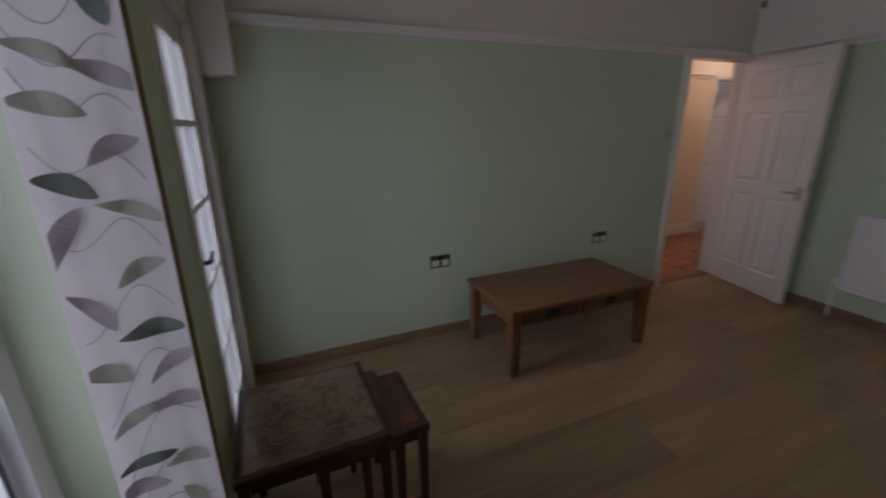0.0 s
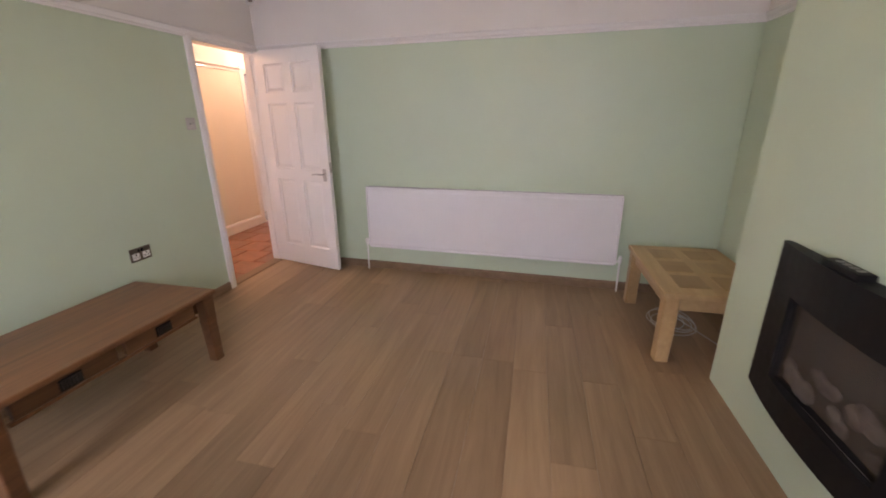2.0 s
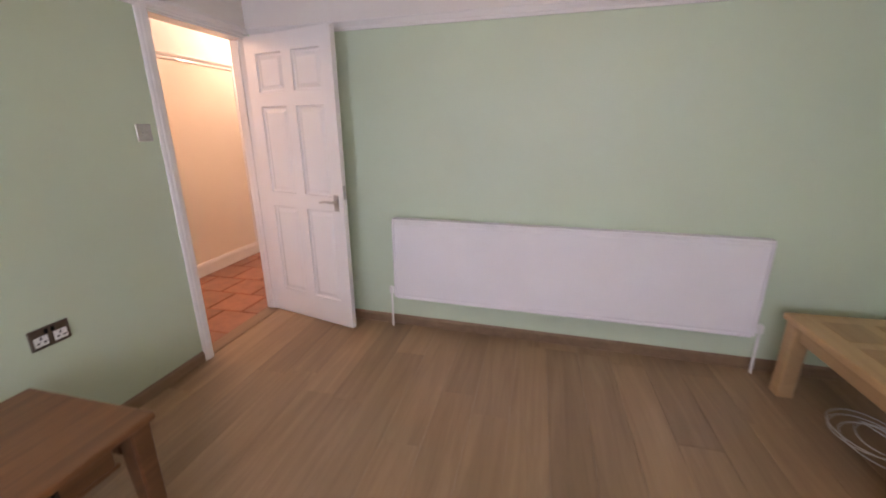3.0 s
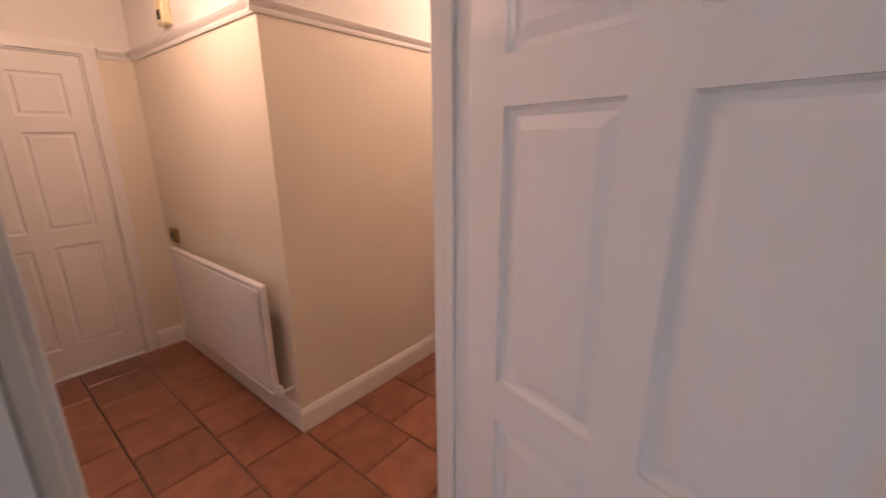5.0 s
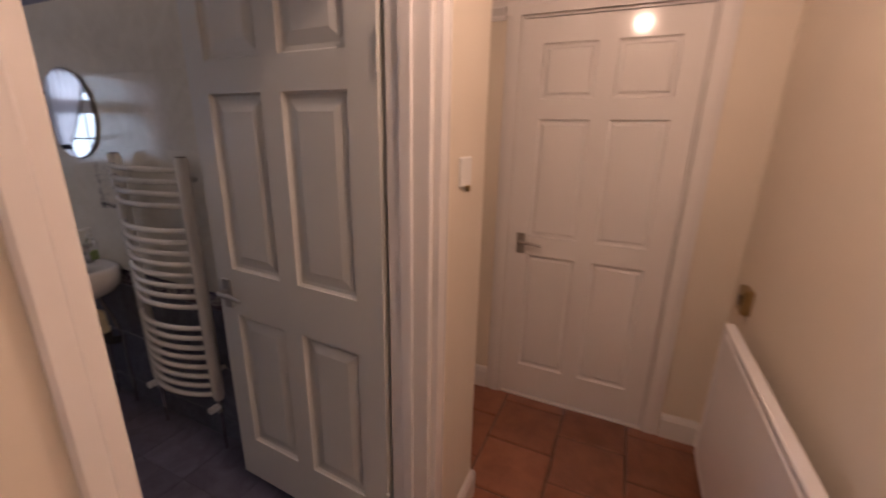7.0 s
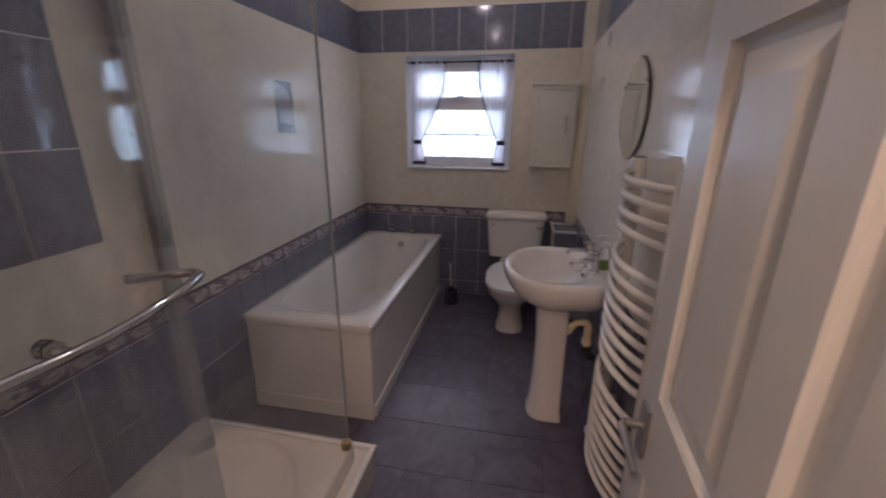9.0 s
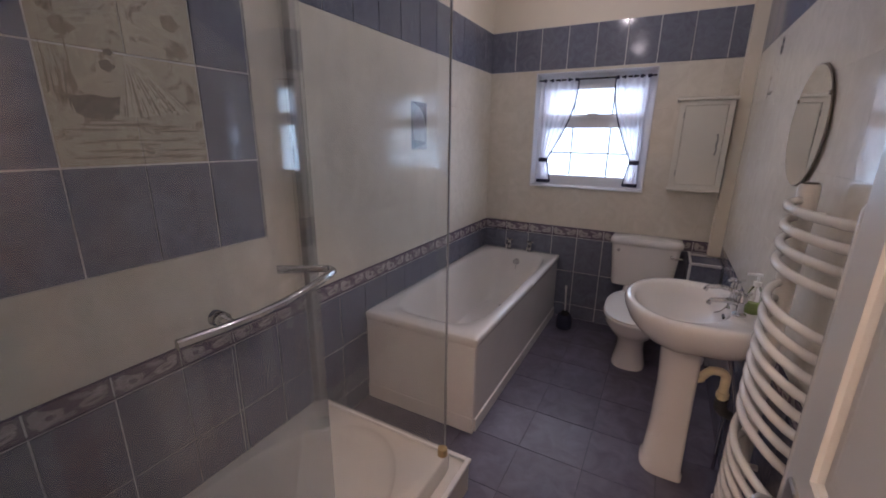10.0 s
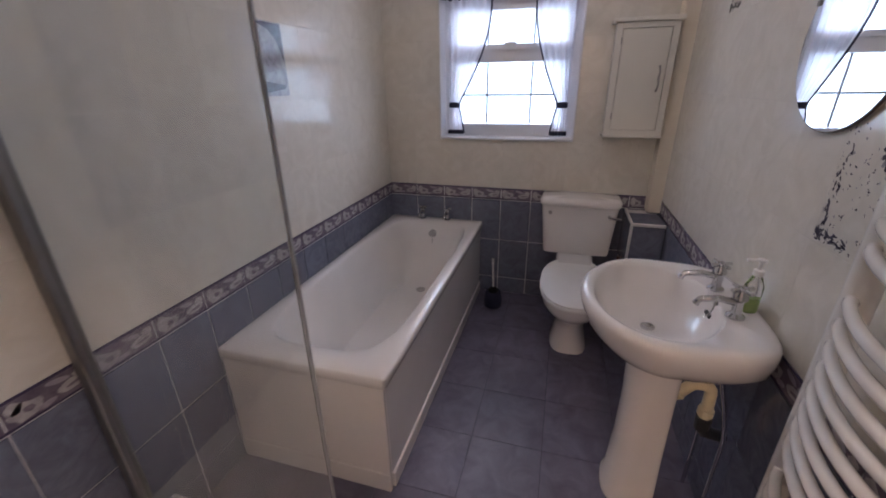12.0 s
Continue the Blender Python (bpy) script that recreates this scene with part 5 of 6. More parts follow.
def mirror():
    m = thing("mirror", pose(BTH_W + 0.0095, -1.925, 1.515), "frameless round wall mirror above the basin", "mirror")
    mm, nt, b = nodes("mirror_silver")
    b.inputs["Base Color"].default_value = (0.88, 0.89, 0.89, 1)
    b.inputs["Metallic"].default_value, b.inputs["Roughness"].default_value = 1.0, 0.01
    n = 56
    rings = [[(x, ry * math.cos(2 * math.pi * i / n), rz * math.sin(2 * math.pi * i / n)) for i in range(n)] for x, ry, rz in ((0.0, 0.208, 0.198), (0.004, 0.208, 0.198), (0.005, 0.205, 0.195))]
    part("edge", loft(rings), M["bronze"], m, "dark ground edge")
    part("face", loft([[(x, 0.204 * math.cos(2 * math.pi * i / n), 0.194 * math.sin(2 * math.pi * i / n)) for i in range(n)] for x in (0.0052, 0.0064)]), mm, m, "silvered mirror face")
    for a in (0.5, 2.64):
        part("clip", box(0.0, 0.010, 0.204 * math.cos(a) - 0.008, 0.204 * math.cos(a) + 0.008, 0.194 * math.sin(a) - 0.006, 0.194 * math.sin(a) + 0.008, 0.002), M["bronze"], m)


mirror()
M["cabinet"] = plain("cream_cabinet_paint", (0.74, 0.715, 0.635), 0.4, 0.02, 6, 90, 0.04)
cab = thing("wall_cabinet", pose(-1.64, BTH_S, 1.14), "small cream wall cabinet with one flat door", "cabinet")
part("carcass", box(-0.145, 0.145, 0.010, 0.118, 0.015, 0.575, 0.003), M["cabinet"], cab)
part("face_frame", panel_wall("y", 0.1185, 0.139, -0.149, 0.149, 0.012, 0.575, [(-0.118, 0.118, 0.042, 0.548)]), M["cabinet"], cab)
part("cornice", box(-0.166, 0.166, 0.010, 0.152, 0.576, 0.598, 0.006, seg=2), M["cabinet"], cab)
part("base_board", box(-0.154, 0.154, 0.010, 0.144, 0.0, 0.0115, 0.004), M["cabinet"], cab)
cd = part("door", box(-0.1155, 0.1155, 0.1195, 0.1365, 0.0445, 0.5435, 0.0025), M["cabinet"], cab, "flat cream door with dark gaps round it")
part("handle", tube([(-0.086, 0.136, 0.245), (-0.086, 0.150, 0.252), (-0.090, 0.158, 0.275), (-0.084, 0.161, 0.305), (-0.088, 0.158, 0.335), (-0.086, 0.150, 0.358), (-0.086, 0.136, 0.365)], [0.006, 0.0045, 0.004, 0.006, 0.004, 0.0045, 0.006], 8), M["steel"], cd, "thin wavy steel handle", True)
for z in (0.10, 0.47):
    part("hinge", tube([(0.1185, 0.141, z), (0.1185, 0.141, z + 0.035)], 0.003, 8), M["steel"], cd)
structure("trim_pipe_boxing", box(BTH_W + 0.001, BTH_W + 0.075, BTH_S + 0.001, BTH_S + 0.10, 0.705, 2.268, 0.003), M["paint_cream"], "cream painted pipe boxing in the corner", "boxing")

brush = thing("toilet_brush", pose(-0.915, -3.16, 0.0), "dark toilet brush in a low holder beside the bath", "toilet brush")
part("holder", lathe([(0.05, 0.0), (0.06, 0.01), (0.062, 0.06), (0.05, 0.115), (0.042, 0.12), (0.036, 0.10)], 20), M["navy"], brush, "dark bowl-shaped holder", True)
part("brush_head", lathe([(0.02, 0.08), (0.032, 0.10), (0.034, 0.13), (0.014, 0.15)], 14), M["black"], brush, smooth=True)
part("stick", tube([(0, 0, 0.14), (0.006, 0.004, 0.30), (0.008, 0.006, 0.36)], [0.006, 0.006, 0.009], 8), M["white_plastic"], brush, "pale plastic stick")


# shower
def shower():
    tr = thing("shower_tray", pose(0, 0, 0), "white shower tray on a raised white plinth", "shower tray")
    x0, x1, y0, y1, H = -0.85, -0.119, -1.325, -0.102, 0.23
    cx, cy, rx, ry = (x0 + x1) / 2, (y0 + y1) / 2, (x1 - x0) / 2, (y1 - y0) / 2
    part("plinth", box(-0.905, x1, -1.378, y1, 0.0, 0.145, 0.006, seg=2), M["tray"], tr)
    part("trim_strip", box(-0.912, -0.890, -1.385, y1, 0.1455, 0.160, 0.003), M["white_plastic"], tr)
    part("trim_strip", box(-0.889, x1, -1.385, -1.363, 0.1455, 0.160, 0.003), M["white_plastic"], tr)
    n = 48
    rings = [ellipse(cx, cy, rx, ry, 0.1465, n, 30), ellipse(cx, cy, rx, ry, H - 0.008, n, 30), ellipse(cx, cy, rx - 0.007, ry - 0.007, H, n, 26), ellipse(cx, cy, rx - 0.012, ry - 0.012, H, n, 22),
             ellipse(cx, cy, rx - 0.040, ry - 0.060, H - 0.003, n, 2.15), ellipse(cx, cy, rx - 0.046, ry - 0.068, H - 0.012, n, 2.12), ellipse(cx, cy, rx - 0.065, ry - 0.09, H - 0.026, n, 2.1), ellipse(cx, cy, rx - 0.12, ry - 0.16, H - 0.038, n, 2.1), ellipse(cx, cy, 0.05, 0.08, H - 0.052, n, 2)]
    part("basin", loft(rings), M["tray"], tr, smooth=True)
    part("drain", lathe([(0.045, H - 0.054), (0.045, H - 0.048), (0.01, H - 0.046)], 20, at=(cx, cy + 0.1, 0)), M["chrome"], tr, "chrome drain cover", True)
    sc = thing("shower_screen", pose(0, 0, 0), "fixed clear glass shower screen beside the bath", "shower screen")
    Y = -1.290
    g = part("screen_glass", box(-0.830, -0.150, Y - 0.003, Y + 0.003, H + 0.012, 2.0, 0.001), M["shower_glass"], sc)
    g.visible_shadow = False
    part("wall_profile", box(-0.158, -0.119, Y - 0.019, Y + 0.019, H + 0.001, 2.01, 0.004), M["profile"], sc, "satin grey wall profile")
    part("bottom_rail", box(-0.834, -0.159, Y - 0.010, Y + 0.010, H + 0.001, H + 0.014, 0.003), M["white_plastic"], sc)
    part("foot", lathe([(0.020, H + 0.0005), (0.021, H + 0.01), (0.019, H + 0.032), (0.008, H + 0.036)], 14, at=(-0.830, Y + 0.014, 0)), M["brass"], sc, "bronze corner foot", True)
    part("edge_seal", box(-0.836, -0.8305, Y - 0.004, Y + 0.004, H + 0.037, 2.0, 0.001), M["clear_seal"], sc)
    dr = thing("shower_door", pose(0, 0, 0), "clear glass shower door with a curved chrome towel rail", "shower door")
    X = -0.655
    arc = [(-0.745 + 0.78 * (y + 0.5) ** 2, y) for y in [-0.16 - 0.71 * i / 60 for i in range(61)]]
    rings = [[(x - 0.003, y, H + 0.012), (x + 0.003, y, H + 0.012), (x + 0.003, y, 2.0), (x - 0.003, y, 2.0)] for x, y in arc]
    g = part("door_glass", loft(rings), M["door_glass"], dr)
    g.visible_shadow = False
    part("bottom_seal", tube([(x, y, H + 0.006) for x, y in arc], 0.0055, 6), M["white_plastic"], dr)
    part("pivot_profile", box(X - 0.016, X + 0.016, -0.159, -0.1265, H + 0.001, 2.01, 0.004), M["profile"], dr, "satin grey pivot profile")
    pts = [(-0.777, -0.415, 1.12), (-0.779, -0.43, 1.12), (-0.790, -0.50, 1.12), (-0.793, -0.56, 1.12), (-0.784, -0.64, 1.12), (-0.768, -0.71, 1.12), (-0.752, -0.77, 1.12), (-0.732, -0.825, 1.12), (-0.722, -0.843, 1.12), (-0.705, -0.852, 1.12), (-0.685, -0.845, 1.12), (-0.64, -0.815, 1.12), (-0.595, -0.785, 1.12)]
    rail = part("towel_rail", tube(pts, 0.0105, 12), M["chrome"], dr, "curved chrome towel rail", True)
    part("knob", tube([(-0.785, -0.52, 1.12), (-0.766, -0.515, 1.12), (-0.756, -0.515, 1.12), (-0.749, -0.515, 1.12)], [0.007, 0.007, 0.015, 0.015], 14), M["chrome"], rail, smooth=True)
    part("knob", tube([(-0.741, -0.515, 1.12), (-0.725, -0.515, 1.12), (-0.720, -0.515, 1.12)], [0.016, 0.016, 0.012], 14), M["chrome"], rail, smooth=True)
    part("knob", tube([(-0.62, -0.802, 1.12), (-0.60, -0.788, 1.12), (-0.585, -0.778, 1.12)], [0.009, 0.012, 0.011], 14), M["chrome"], rail, smooth=True)


def filmed_glass(name, low, high, sheen_below):
    """Clear glass under an uneven film of limescale; a dull reflection is painted in towards the bottom."""
    m = glass(name, (0.955, 0.98, 0.97))
    nt = m.node_tree
    film, mix = nt.nodes.new("ShaderNodeBsdfDiffuse"), nt.nodes.new("ShaderNodeMixShader")
    film.inputs[0].default_value = (0.30, 0.31, 0.33, 1)
    amount = ramp(nt, noise_tex(nt, coords(nt, (3, 3, 1.2)), 2.0, 5), [(0.3, (low, low, low)), (0.7, (high, high, high))])
    sep, fade, top = nt.nodes.new("ShaderNodeSeparateXYZ"), nt.nodes.new("ShaderNodeMapRange"), nt.nodes.new("ShaderNodeMath")
    nt.links.new(coords(nt), sep.inputs[0])
    nt.links.new(sep.outputs["Z"], fade.inputs[0])
    # haze of the reflection in the lower glass, mixed in as colour
    for key, v in (("From Min", 0.90), ("From Max", 1.16), ("To Min", sheen_below), ("To Max", 0.0)):
        fade.inputs[key].default_value = v
    top.operation, top.use_clamp = "ADD", True
    nt.links.new(amount, top.inputs[0])
    nt.links.new(fade.outputs[0], top.inputs[1])
    nt.links.new(top.outputs[0], mix.inputs[0])
    nt.links.new(nt.nodes["Principled BSDF"].outputs[0], mix.inputs[1])
    nt.links.new(film.outputs[0], mix.inputs[2])
    nt.links.new(mix.outputs[0], nt.nodes["Material Output"].inputs[0])
    return m


M["shower_glass"] = filmed_glass("shower_glass", 0.02, 0.08, 0.04)
M["door_glass"] = filmed_glass("shower_door_glass", 0.03, 0.11, 0.15)
M["profile"] = plain("satin_aluminium", (0.30, 0.29, 0.28), 0.35, 0.05, 10, 100, 0.03, 1.0)
M["clear_seal"] = plain("grey_seal", (0.30, 0.31, 0.31), 0.4)
shower()


# bathroom window and its curtains
M["bar_grey"] = plain("grey_glazing_bar", (0.42, 0.44, 0.46), 0.4)
def bath_window():
    x0, x1, z0, z1 = WIN
    w = thing("window_2", pose(0, 0, 0), "white plastic window with frosted panes and thin glazing bars", "window", kind="structure")
    yf, yb = BTH_S - 0.105, BTH_S - 0.17
    zt0, zt1 = 1.585, 1.625
    part("window_frame", panel_wall("y", yb, yf, x0 + 0.001, x1 - 0.001, z0 + 0.001, z1 - 0.001, [(x0 + 0.055, x1 - 0.055, z0 + 0.06, zt0), (x0 + 0.055, x1 - 0.055, zt1, z1 - 0.085)]), M["upvc"], w)
    for a, b in ((z0 + 0.06, zt0), (zt1, z1 - 0.085)):
        part("sash", panel_wall("y", yb + 0.01, yf + 0.012, x0 + 0.055, x1 - 0.055, a, b, [(x0 + 0.085, x1 - 0.085, a + 0.03, b - 0.03)]), M["upvc"], w)
        g = part("pane", box(x0 + 0.083, x1 - 0.083, yb + 0.025, yb + 0.033, a + 0.028, b - 0.028), M["frosted_bath"], w)
        g.visible_shadow = False
        for x in (x0 + (x1 - x0) / 3, x0 + 2 * (x1 - x0) / 3):
            part("glazing_bar", box(x - 0.006, x + 0.006, yb + 0.0335, yb + 0.042, a + 0.031, b - 0.031, 0.002), M["bar_grey"], w)
    part("glazing_bar", box(x0 + 0.086, x1 - 0.086, yb + 0.0338, yb + 0.0417, 1.357, 1.369, 0.002), M["bar_grey"], w)
    part("window_sill", box(x0 + 0.001, x1 - 0.001, yf + 0.0005, BTH_S + 0.018, z0 + 0.0005, z0 + 0.014, 0.003), M["upvc"], w, "white sill board")
    for x in (x0 + 0.003, x1 - 0.0065):
        part("reveal_lining", box(x - 0.002, x + 0.005, yf + 0.0005, BTH_S + 0.012, z0 + 0.0145, z1 - 0.001, 0.001), M["upvc"], w)
    part("reveal_lining", box(x0 + 0.009, x1 - 0.009, yf + 0.0005, BTH_S + 0.012, z1 - 0.007, z1 - 0.001, 0.001), M["upvc"], w)
    part("fastener", box(-0.95, -0.88, yf + 0.0125, yf + 0.028, 1.652, 1.666, 0.003), M["white_plastic"], w)
    rod = thing("curtain_rod", pose(0, 0, 0), "thin black curtain rod across the window reveal", "curtain rod")
    yr = BTH_S - 0.045
    part("rod", tube([(x0 + 0.009, yr, 1.905), (x1 - 0.009, yr, 1.905)], 0.006, 8), M["black"], rod)
    for side in (1, -1):
        xo = (x1 - 0.042) if side == 1 else (x0 + 0.042)
        c = thing("voile_curtain", pose(0, 0, 0), "sheer white voile curtain tied back with a navy band", "curtain", "bathroom window curtains")
        top = 0.270 if side == 1 else 0.232
        nu, nz = 40, 34

        def shape(u, z):
            tie = 1.305
            if z > tie:
                s = (z - tie) / (1.895 - tie)
                wid = 0.055 + (top - 0.055) * math.sin(math.pi / 2 * s)
                lead = 0.012 * (1 - s)
            else:
                s = (tie - z) / (tie - 1.125)
                wid = 0.055 + 0.05 * s ** 0.8
                lead = 0.012 * (1 - s)
            amp = 0.011 * (0.5 + 0.5 * min(1.0, abs(z - tie) * 6))
            return xo - side * (lead + wid * u), yr + amp * math.sin(u * 2 * math.pi * 5.5 + z * 1.5), z

        bm = bmesh.new()
        g = [[bm.verts.new(shape(i / nu, 1.125 + 0.79 * j / nz)) for i in range(nu + 1)] for j in range(nz + 1)]
        for j in range(nz):
            for i in range(nu):
                bm.faces.new((g[j][i], g[j][i + 1], g[j + 1][i + 1], g[j + 1][i]))
        part("drape", bm, M["net"], c, smooth=True)
        edge = [shape(1.0, 1.13 + 0.78 * j / 24) for j in range(25)]
        part("edge_trim", tube([(x, y + 0.004, z) for x, y, z in edge], 0.0055, 6), M["navy"], c, "navy edge trim")
        bot = [shape(i / 20, 1.14) for i in range(21)]
        bm2 = bmesh.new()
        lo = [bm2.verts.new((x, y + 0.006, 1.124)) for x, y, z in bot]
        hi = [bm2.verts.new((x, y + 0.006, 1.150)) for x, y, z in bot]
        for i in range(20):
            bm2.faces.new((lo[i], lo[i + 1], hi[i + 1], hi[i]))
        part("hem_trim", bm2, M["navy"], c, "navy hem band")
        a, b = shape(0.0, 1.305)[0], shape(1.0, 1.305)[0]
        part("tie_band", box(min(a, b) - 0.004, max(a, b) + 0.004, yr - 0.016, yr + 0.018, 1.288, 1.322, 0.006), M["navy"], c, "navy tie-back band")
        for i in range(5):
            u = 0.06 + 0.22 * i
            x = shape(u, 1.895)[0]
            part("tab", box(x - 0.011, x + 0.011, yr - 0.009, yr + 0.009, 1.892, 1.915, 0.003), M["navy"], c, "navy hanging tab")


bath_window()
pb = thing("tiled_boxing", pose(0, 0, 0), "low blue-tiled pipe boxing with white trim beside the toilet", "boxing", kind="structure")
part("core", box(-1.866, -1.695, BTH_S + 0.010, -3.06, 0.0, 0.692, 0.001), M["grout"], pb)
part("tile", box(-1.690, -1.686, BTH_S + 0.012, -3.062, 0.41, 0.685, 0.001), M["tile_blue"], pb)
part("tile", box(-1.864, -1.70, -3.0595, -3.053, 0.41, 0.685, 0.001), M["tile_blue"], pb)
part("tile", box(-1.864, -1.70, -3.0595, -3.053, 0.12, 0.406, 0.001), M["tile_blue"], pb)
part("top_tile", box(-1.864, -1.70, BTH_S + 0.105, -3.068, 0.6925, 0.699, 0.001), M["tile_blue"], pb)
part("edge_trim", box(-1.70, -1.688, BTH_S + 0.012, -3.049, 0.6925, 0.703, 0.002), M["white_plastic"], pb, "white tile trim")
part("edge_trim", box(-1.8645, -1.701, -3.066, -3.049, 0.6925, 0.703, 0.002), M["white_plastic"], pb, "white tile trim")
part("edge_trim", box(-1.6955, -1.684, -3.0605, -3.049, 0.001, 0.692, 0.002), M["white_plastic"], pb, "white tile trim")
rollb = thing("toilet_cloth", pose(-1.68, BTH_S + 0.14, 0.0), "dark plunger standing behind the toilet", "plunger")
part("cup", lathe([(0.035, 0.0), (0.05, 0.004), (0.045, 0.05), (0.018, 0.075)], 16), M["rubber"], rollb, smooth=True)
part("handle", tube([(0, 0, 0.07), (0.0, 0, 0.42)], 0.010, 8), M["dark_wood"], rollb)
rollb.name = "plunger"

# ---------------------------------------------------------------- tiles, planks (many alike pieces)
M["navy_liner"] = plain("dark_glazed_liner", (0.07, 0.055, 0.10), 0.15, 0.1, 40, 100, 0.0)
PIECES = {}


def piece_mesh(w, h, t, bev, material, tag):
    """A flat piece w x h (x, y), t thick (z from 0), with a chamfered top edge."""
    key = (round(w, 3), round(h, 3), round(t, 4), tag)
    if key not in PIECES:
        a, b = w / 2, h / 2
        v = []
        for z, i in ((0, 0), (t - bev, 0), (t, bev)):
            v += [(-a + i, -b + i, z), (a - i, -b + i, z), (a - i, b - i, z), (-a + i, b - i, z)]
        f = [(8, 9, 10, 11)]
        for r in (0, 4):
            f += [(r + k, r + (k + 1) % 4, r + 4 + (k + 1) % 4, r + 4 + k) for k in range(4)]
        me = bpy.data.meshes.new(tag)
        me.from_pydata(v, [], f)
        me.materials.append(material)
        if tag == "tile_border":
            print_border(me, w, h, t)
        PIECES[key] = me
    return PIECES[key]


def print_border(me, w, h, t):
    """The glazed motif of a border tile: a pale scroll and leaf on a dark ground, a hair above the glaze."""
    shapes = []
    for cx, cy, rx, ry, tilt, wave, tone_of in ((-0.27, -0.10, 0.20, 0.30, 0.3, 0.16, 1), (-0.38, 0.14, 0.09, 0.22, 0.0, 0.1, 1), (0.26, -0.10, 0.19, 0.19, 0.25, 0.05, 1), (0.12, 0.24, 0.16, 0.10, -0.5, 0.0, 2),
                                                (0.38, 0.16, 0.09, 0.16, 0.4, 0.1, 1), (-0.06, -0.28, 0.12, 0.10, 0.3, 0.05, 2), (-0.24, -0.08, 0.07, 0.13, 0.7, 0.0, 3), (0.28, -0.11, 0.11, 0.05, 0.25, 0.0, 3)):
        ring = []
        for k in range(14):
            a = 2 * math.pi * k / 14
            rr = 1 + wave * math.sin(5 * a)
            ux, uy = rx * rr * math.cos(a), ry * rr * math.sin(a)
            x = (cx + ux * math.cos(tilt) - uy * 0.45 * math.sin(tilt)) * w
            y = (cy + ux * 2.2 * math.sin(tilt) * 0.5 + uy * math.cos(tilt)) * h
            ring.append((max(-0.49 * w, min(0.49 * w, x)), max(-0.40 * h, min(0.40 * h, y)), t + 0.0002 * tone_of))
        shapes.append((ring, tone_of))
    bm = bmesh.new()
    bm.from_mesh(me)
    for ring, tone_of in shapes:
        f = bm.faces.new([bm.verts.new(p) for p in ring])
        f.material_index = tone_of
        f.normal_update()
        if f.normal.z < 0:
            f.normal_flip()
    bm.to_mesh(me)
    bm.free()
    for key in ("border_pale", "border_mauve", "border_ground"):
        me.materials.append(M[key])


def lay(name, parent, m, w, h, t, bev, material, tag):
    if w < 0.012 or h < 0.012:
        return None
    ob = new(name, piece_mesh(w, h, t, bev, material, tag))
    ob.parent = parent
    ob.matrix_world = m
    return ob


WALL_TURN = {"east": Matrix(((0, 0, -1, 0), (-1, 0, 0, 0), (0, 1, 0, 0), (0, 0, 0, 1))),
             "west": Matrix(((0, 0, 1, 0), (1, 0, 0, 0), (0, 1, 0, 0), (0, 0, 0, 1))),
             "south": Matrix(((-1, 0, 0, 0), (0, 0, 1, 0), (0, 1, 0, 0), (0, 0, 0, 1)))}


def clip(rect, hole):
    a, b, p, q = rect
    c, d, r, s = hole
    if b <= c or a >= d or q <= r or p >= s:
        return [rect]
    out = []
    if p < r:
        out.append((a, b, p, r))
    if q > s:
        out.append((a, b, s, q))
    p2, q2 = max(p, r), min(q, s)
    if a < c:
        out.append((a, c, p2, q2))
    if b > d:
        out.append((d, b, p2, q2))
    return out


ROWS_Z = [(0.0, 0.118, "blue"), (0.118, 0.408, "blue"), (0.408, 0.698, "blue"), (0.698, 0.782, "border"), (0.782, 1.080, "white"), (1.080, 1.378, "white"), (1.378, 1.676, "white"), (1.676, 1.973, "white"), (1.973, 2.27, "blue")]


def tile_wall(side, parent, face, u0, u1, anchor, pitch, hole=None, special=()):
    first = math.floor((u0 - anchor) / pitch)
    u = anchor + first * pitch
    while u < u1 - 0.001:
        for z0, z1, kind in ROWS_Z:
            k = kind
            for s0, s1, sz0, sz1, name in special:
                if s0 - 0.01 < u + pitch / 2 < s1 + 0.01 and sz0 < (z0 + z1) / 2 < sz1:
                    k = name
            rect = (max(u, u0), min(u + pitch, u1), z0, z1)
            for a, b, p, q in (clip(rect, hole) if hole else [rect]):
                g = 0.0001 if k == "white" else 0.0026
                w, h = (b - a) - 2 * g, (q - p) - 2 * g
                um, zm = (a + b) / 2, (p + q) / 2
                where = Vector((um, face, zm)) if side == "south" else Vector((face, um, zm))
                lay("tile", parent, Matrix.Translation(where) @ WALL_TURN[side], w, h, 0.004, 0.0002 if k == "white" else 0.0007, M["tile_" + k], "tile_" + k)
        u += pitch


east, south, west = bpy.data.objects["wall_bath_east"], bpy.data.objects["wall_bath_south"], bpy.data.objects["wall_bath_west"]
tile_wall("east", east, BTH_E, BTH_S, BTH_N, -1.115, 0.193, None,
          [(-1.115, -0.343, 1.08, 1.378, "blue"), (-1.115, -0.922, 1.378, 1.98, "blue"), (-0.536, -0.343, 1.378, 1.98, "blue"), (-0.922, -0.536, 1.378, 1.98, "mural")])
tile_wall("south", south, BTH_S, BTH_W, BTH_E, -0.11, 0.2, (WIN[0] - 0.002, WIN[1] + 0.002, WIN[2] - 0.002, WIN[3] + 0.002))
tile_wall("west", west, BTH_W, BTH_S, BTH_N, -1.65, 0.193, None)

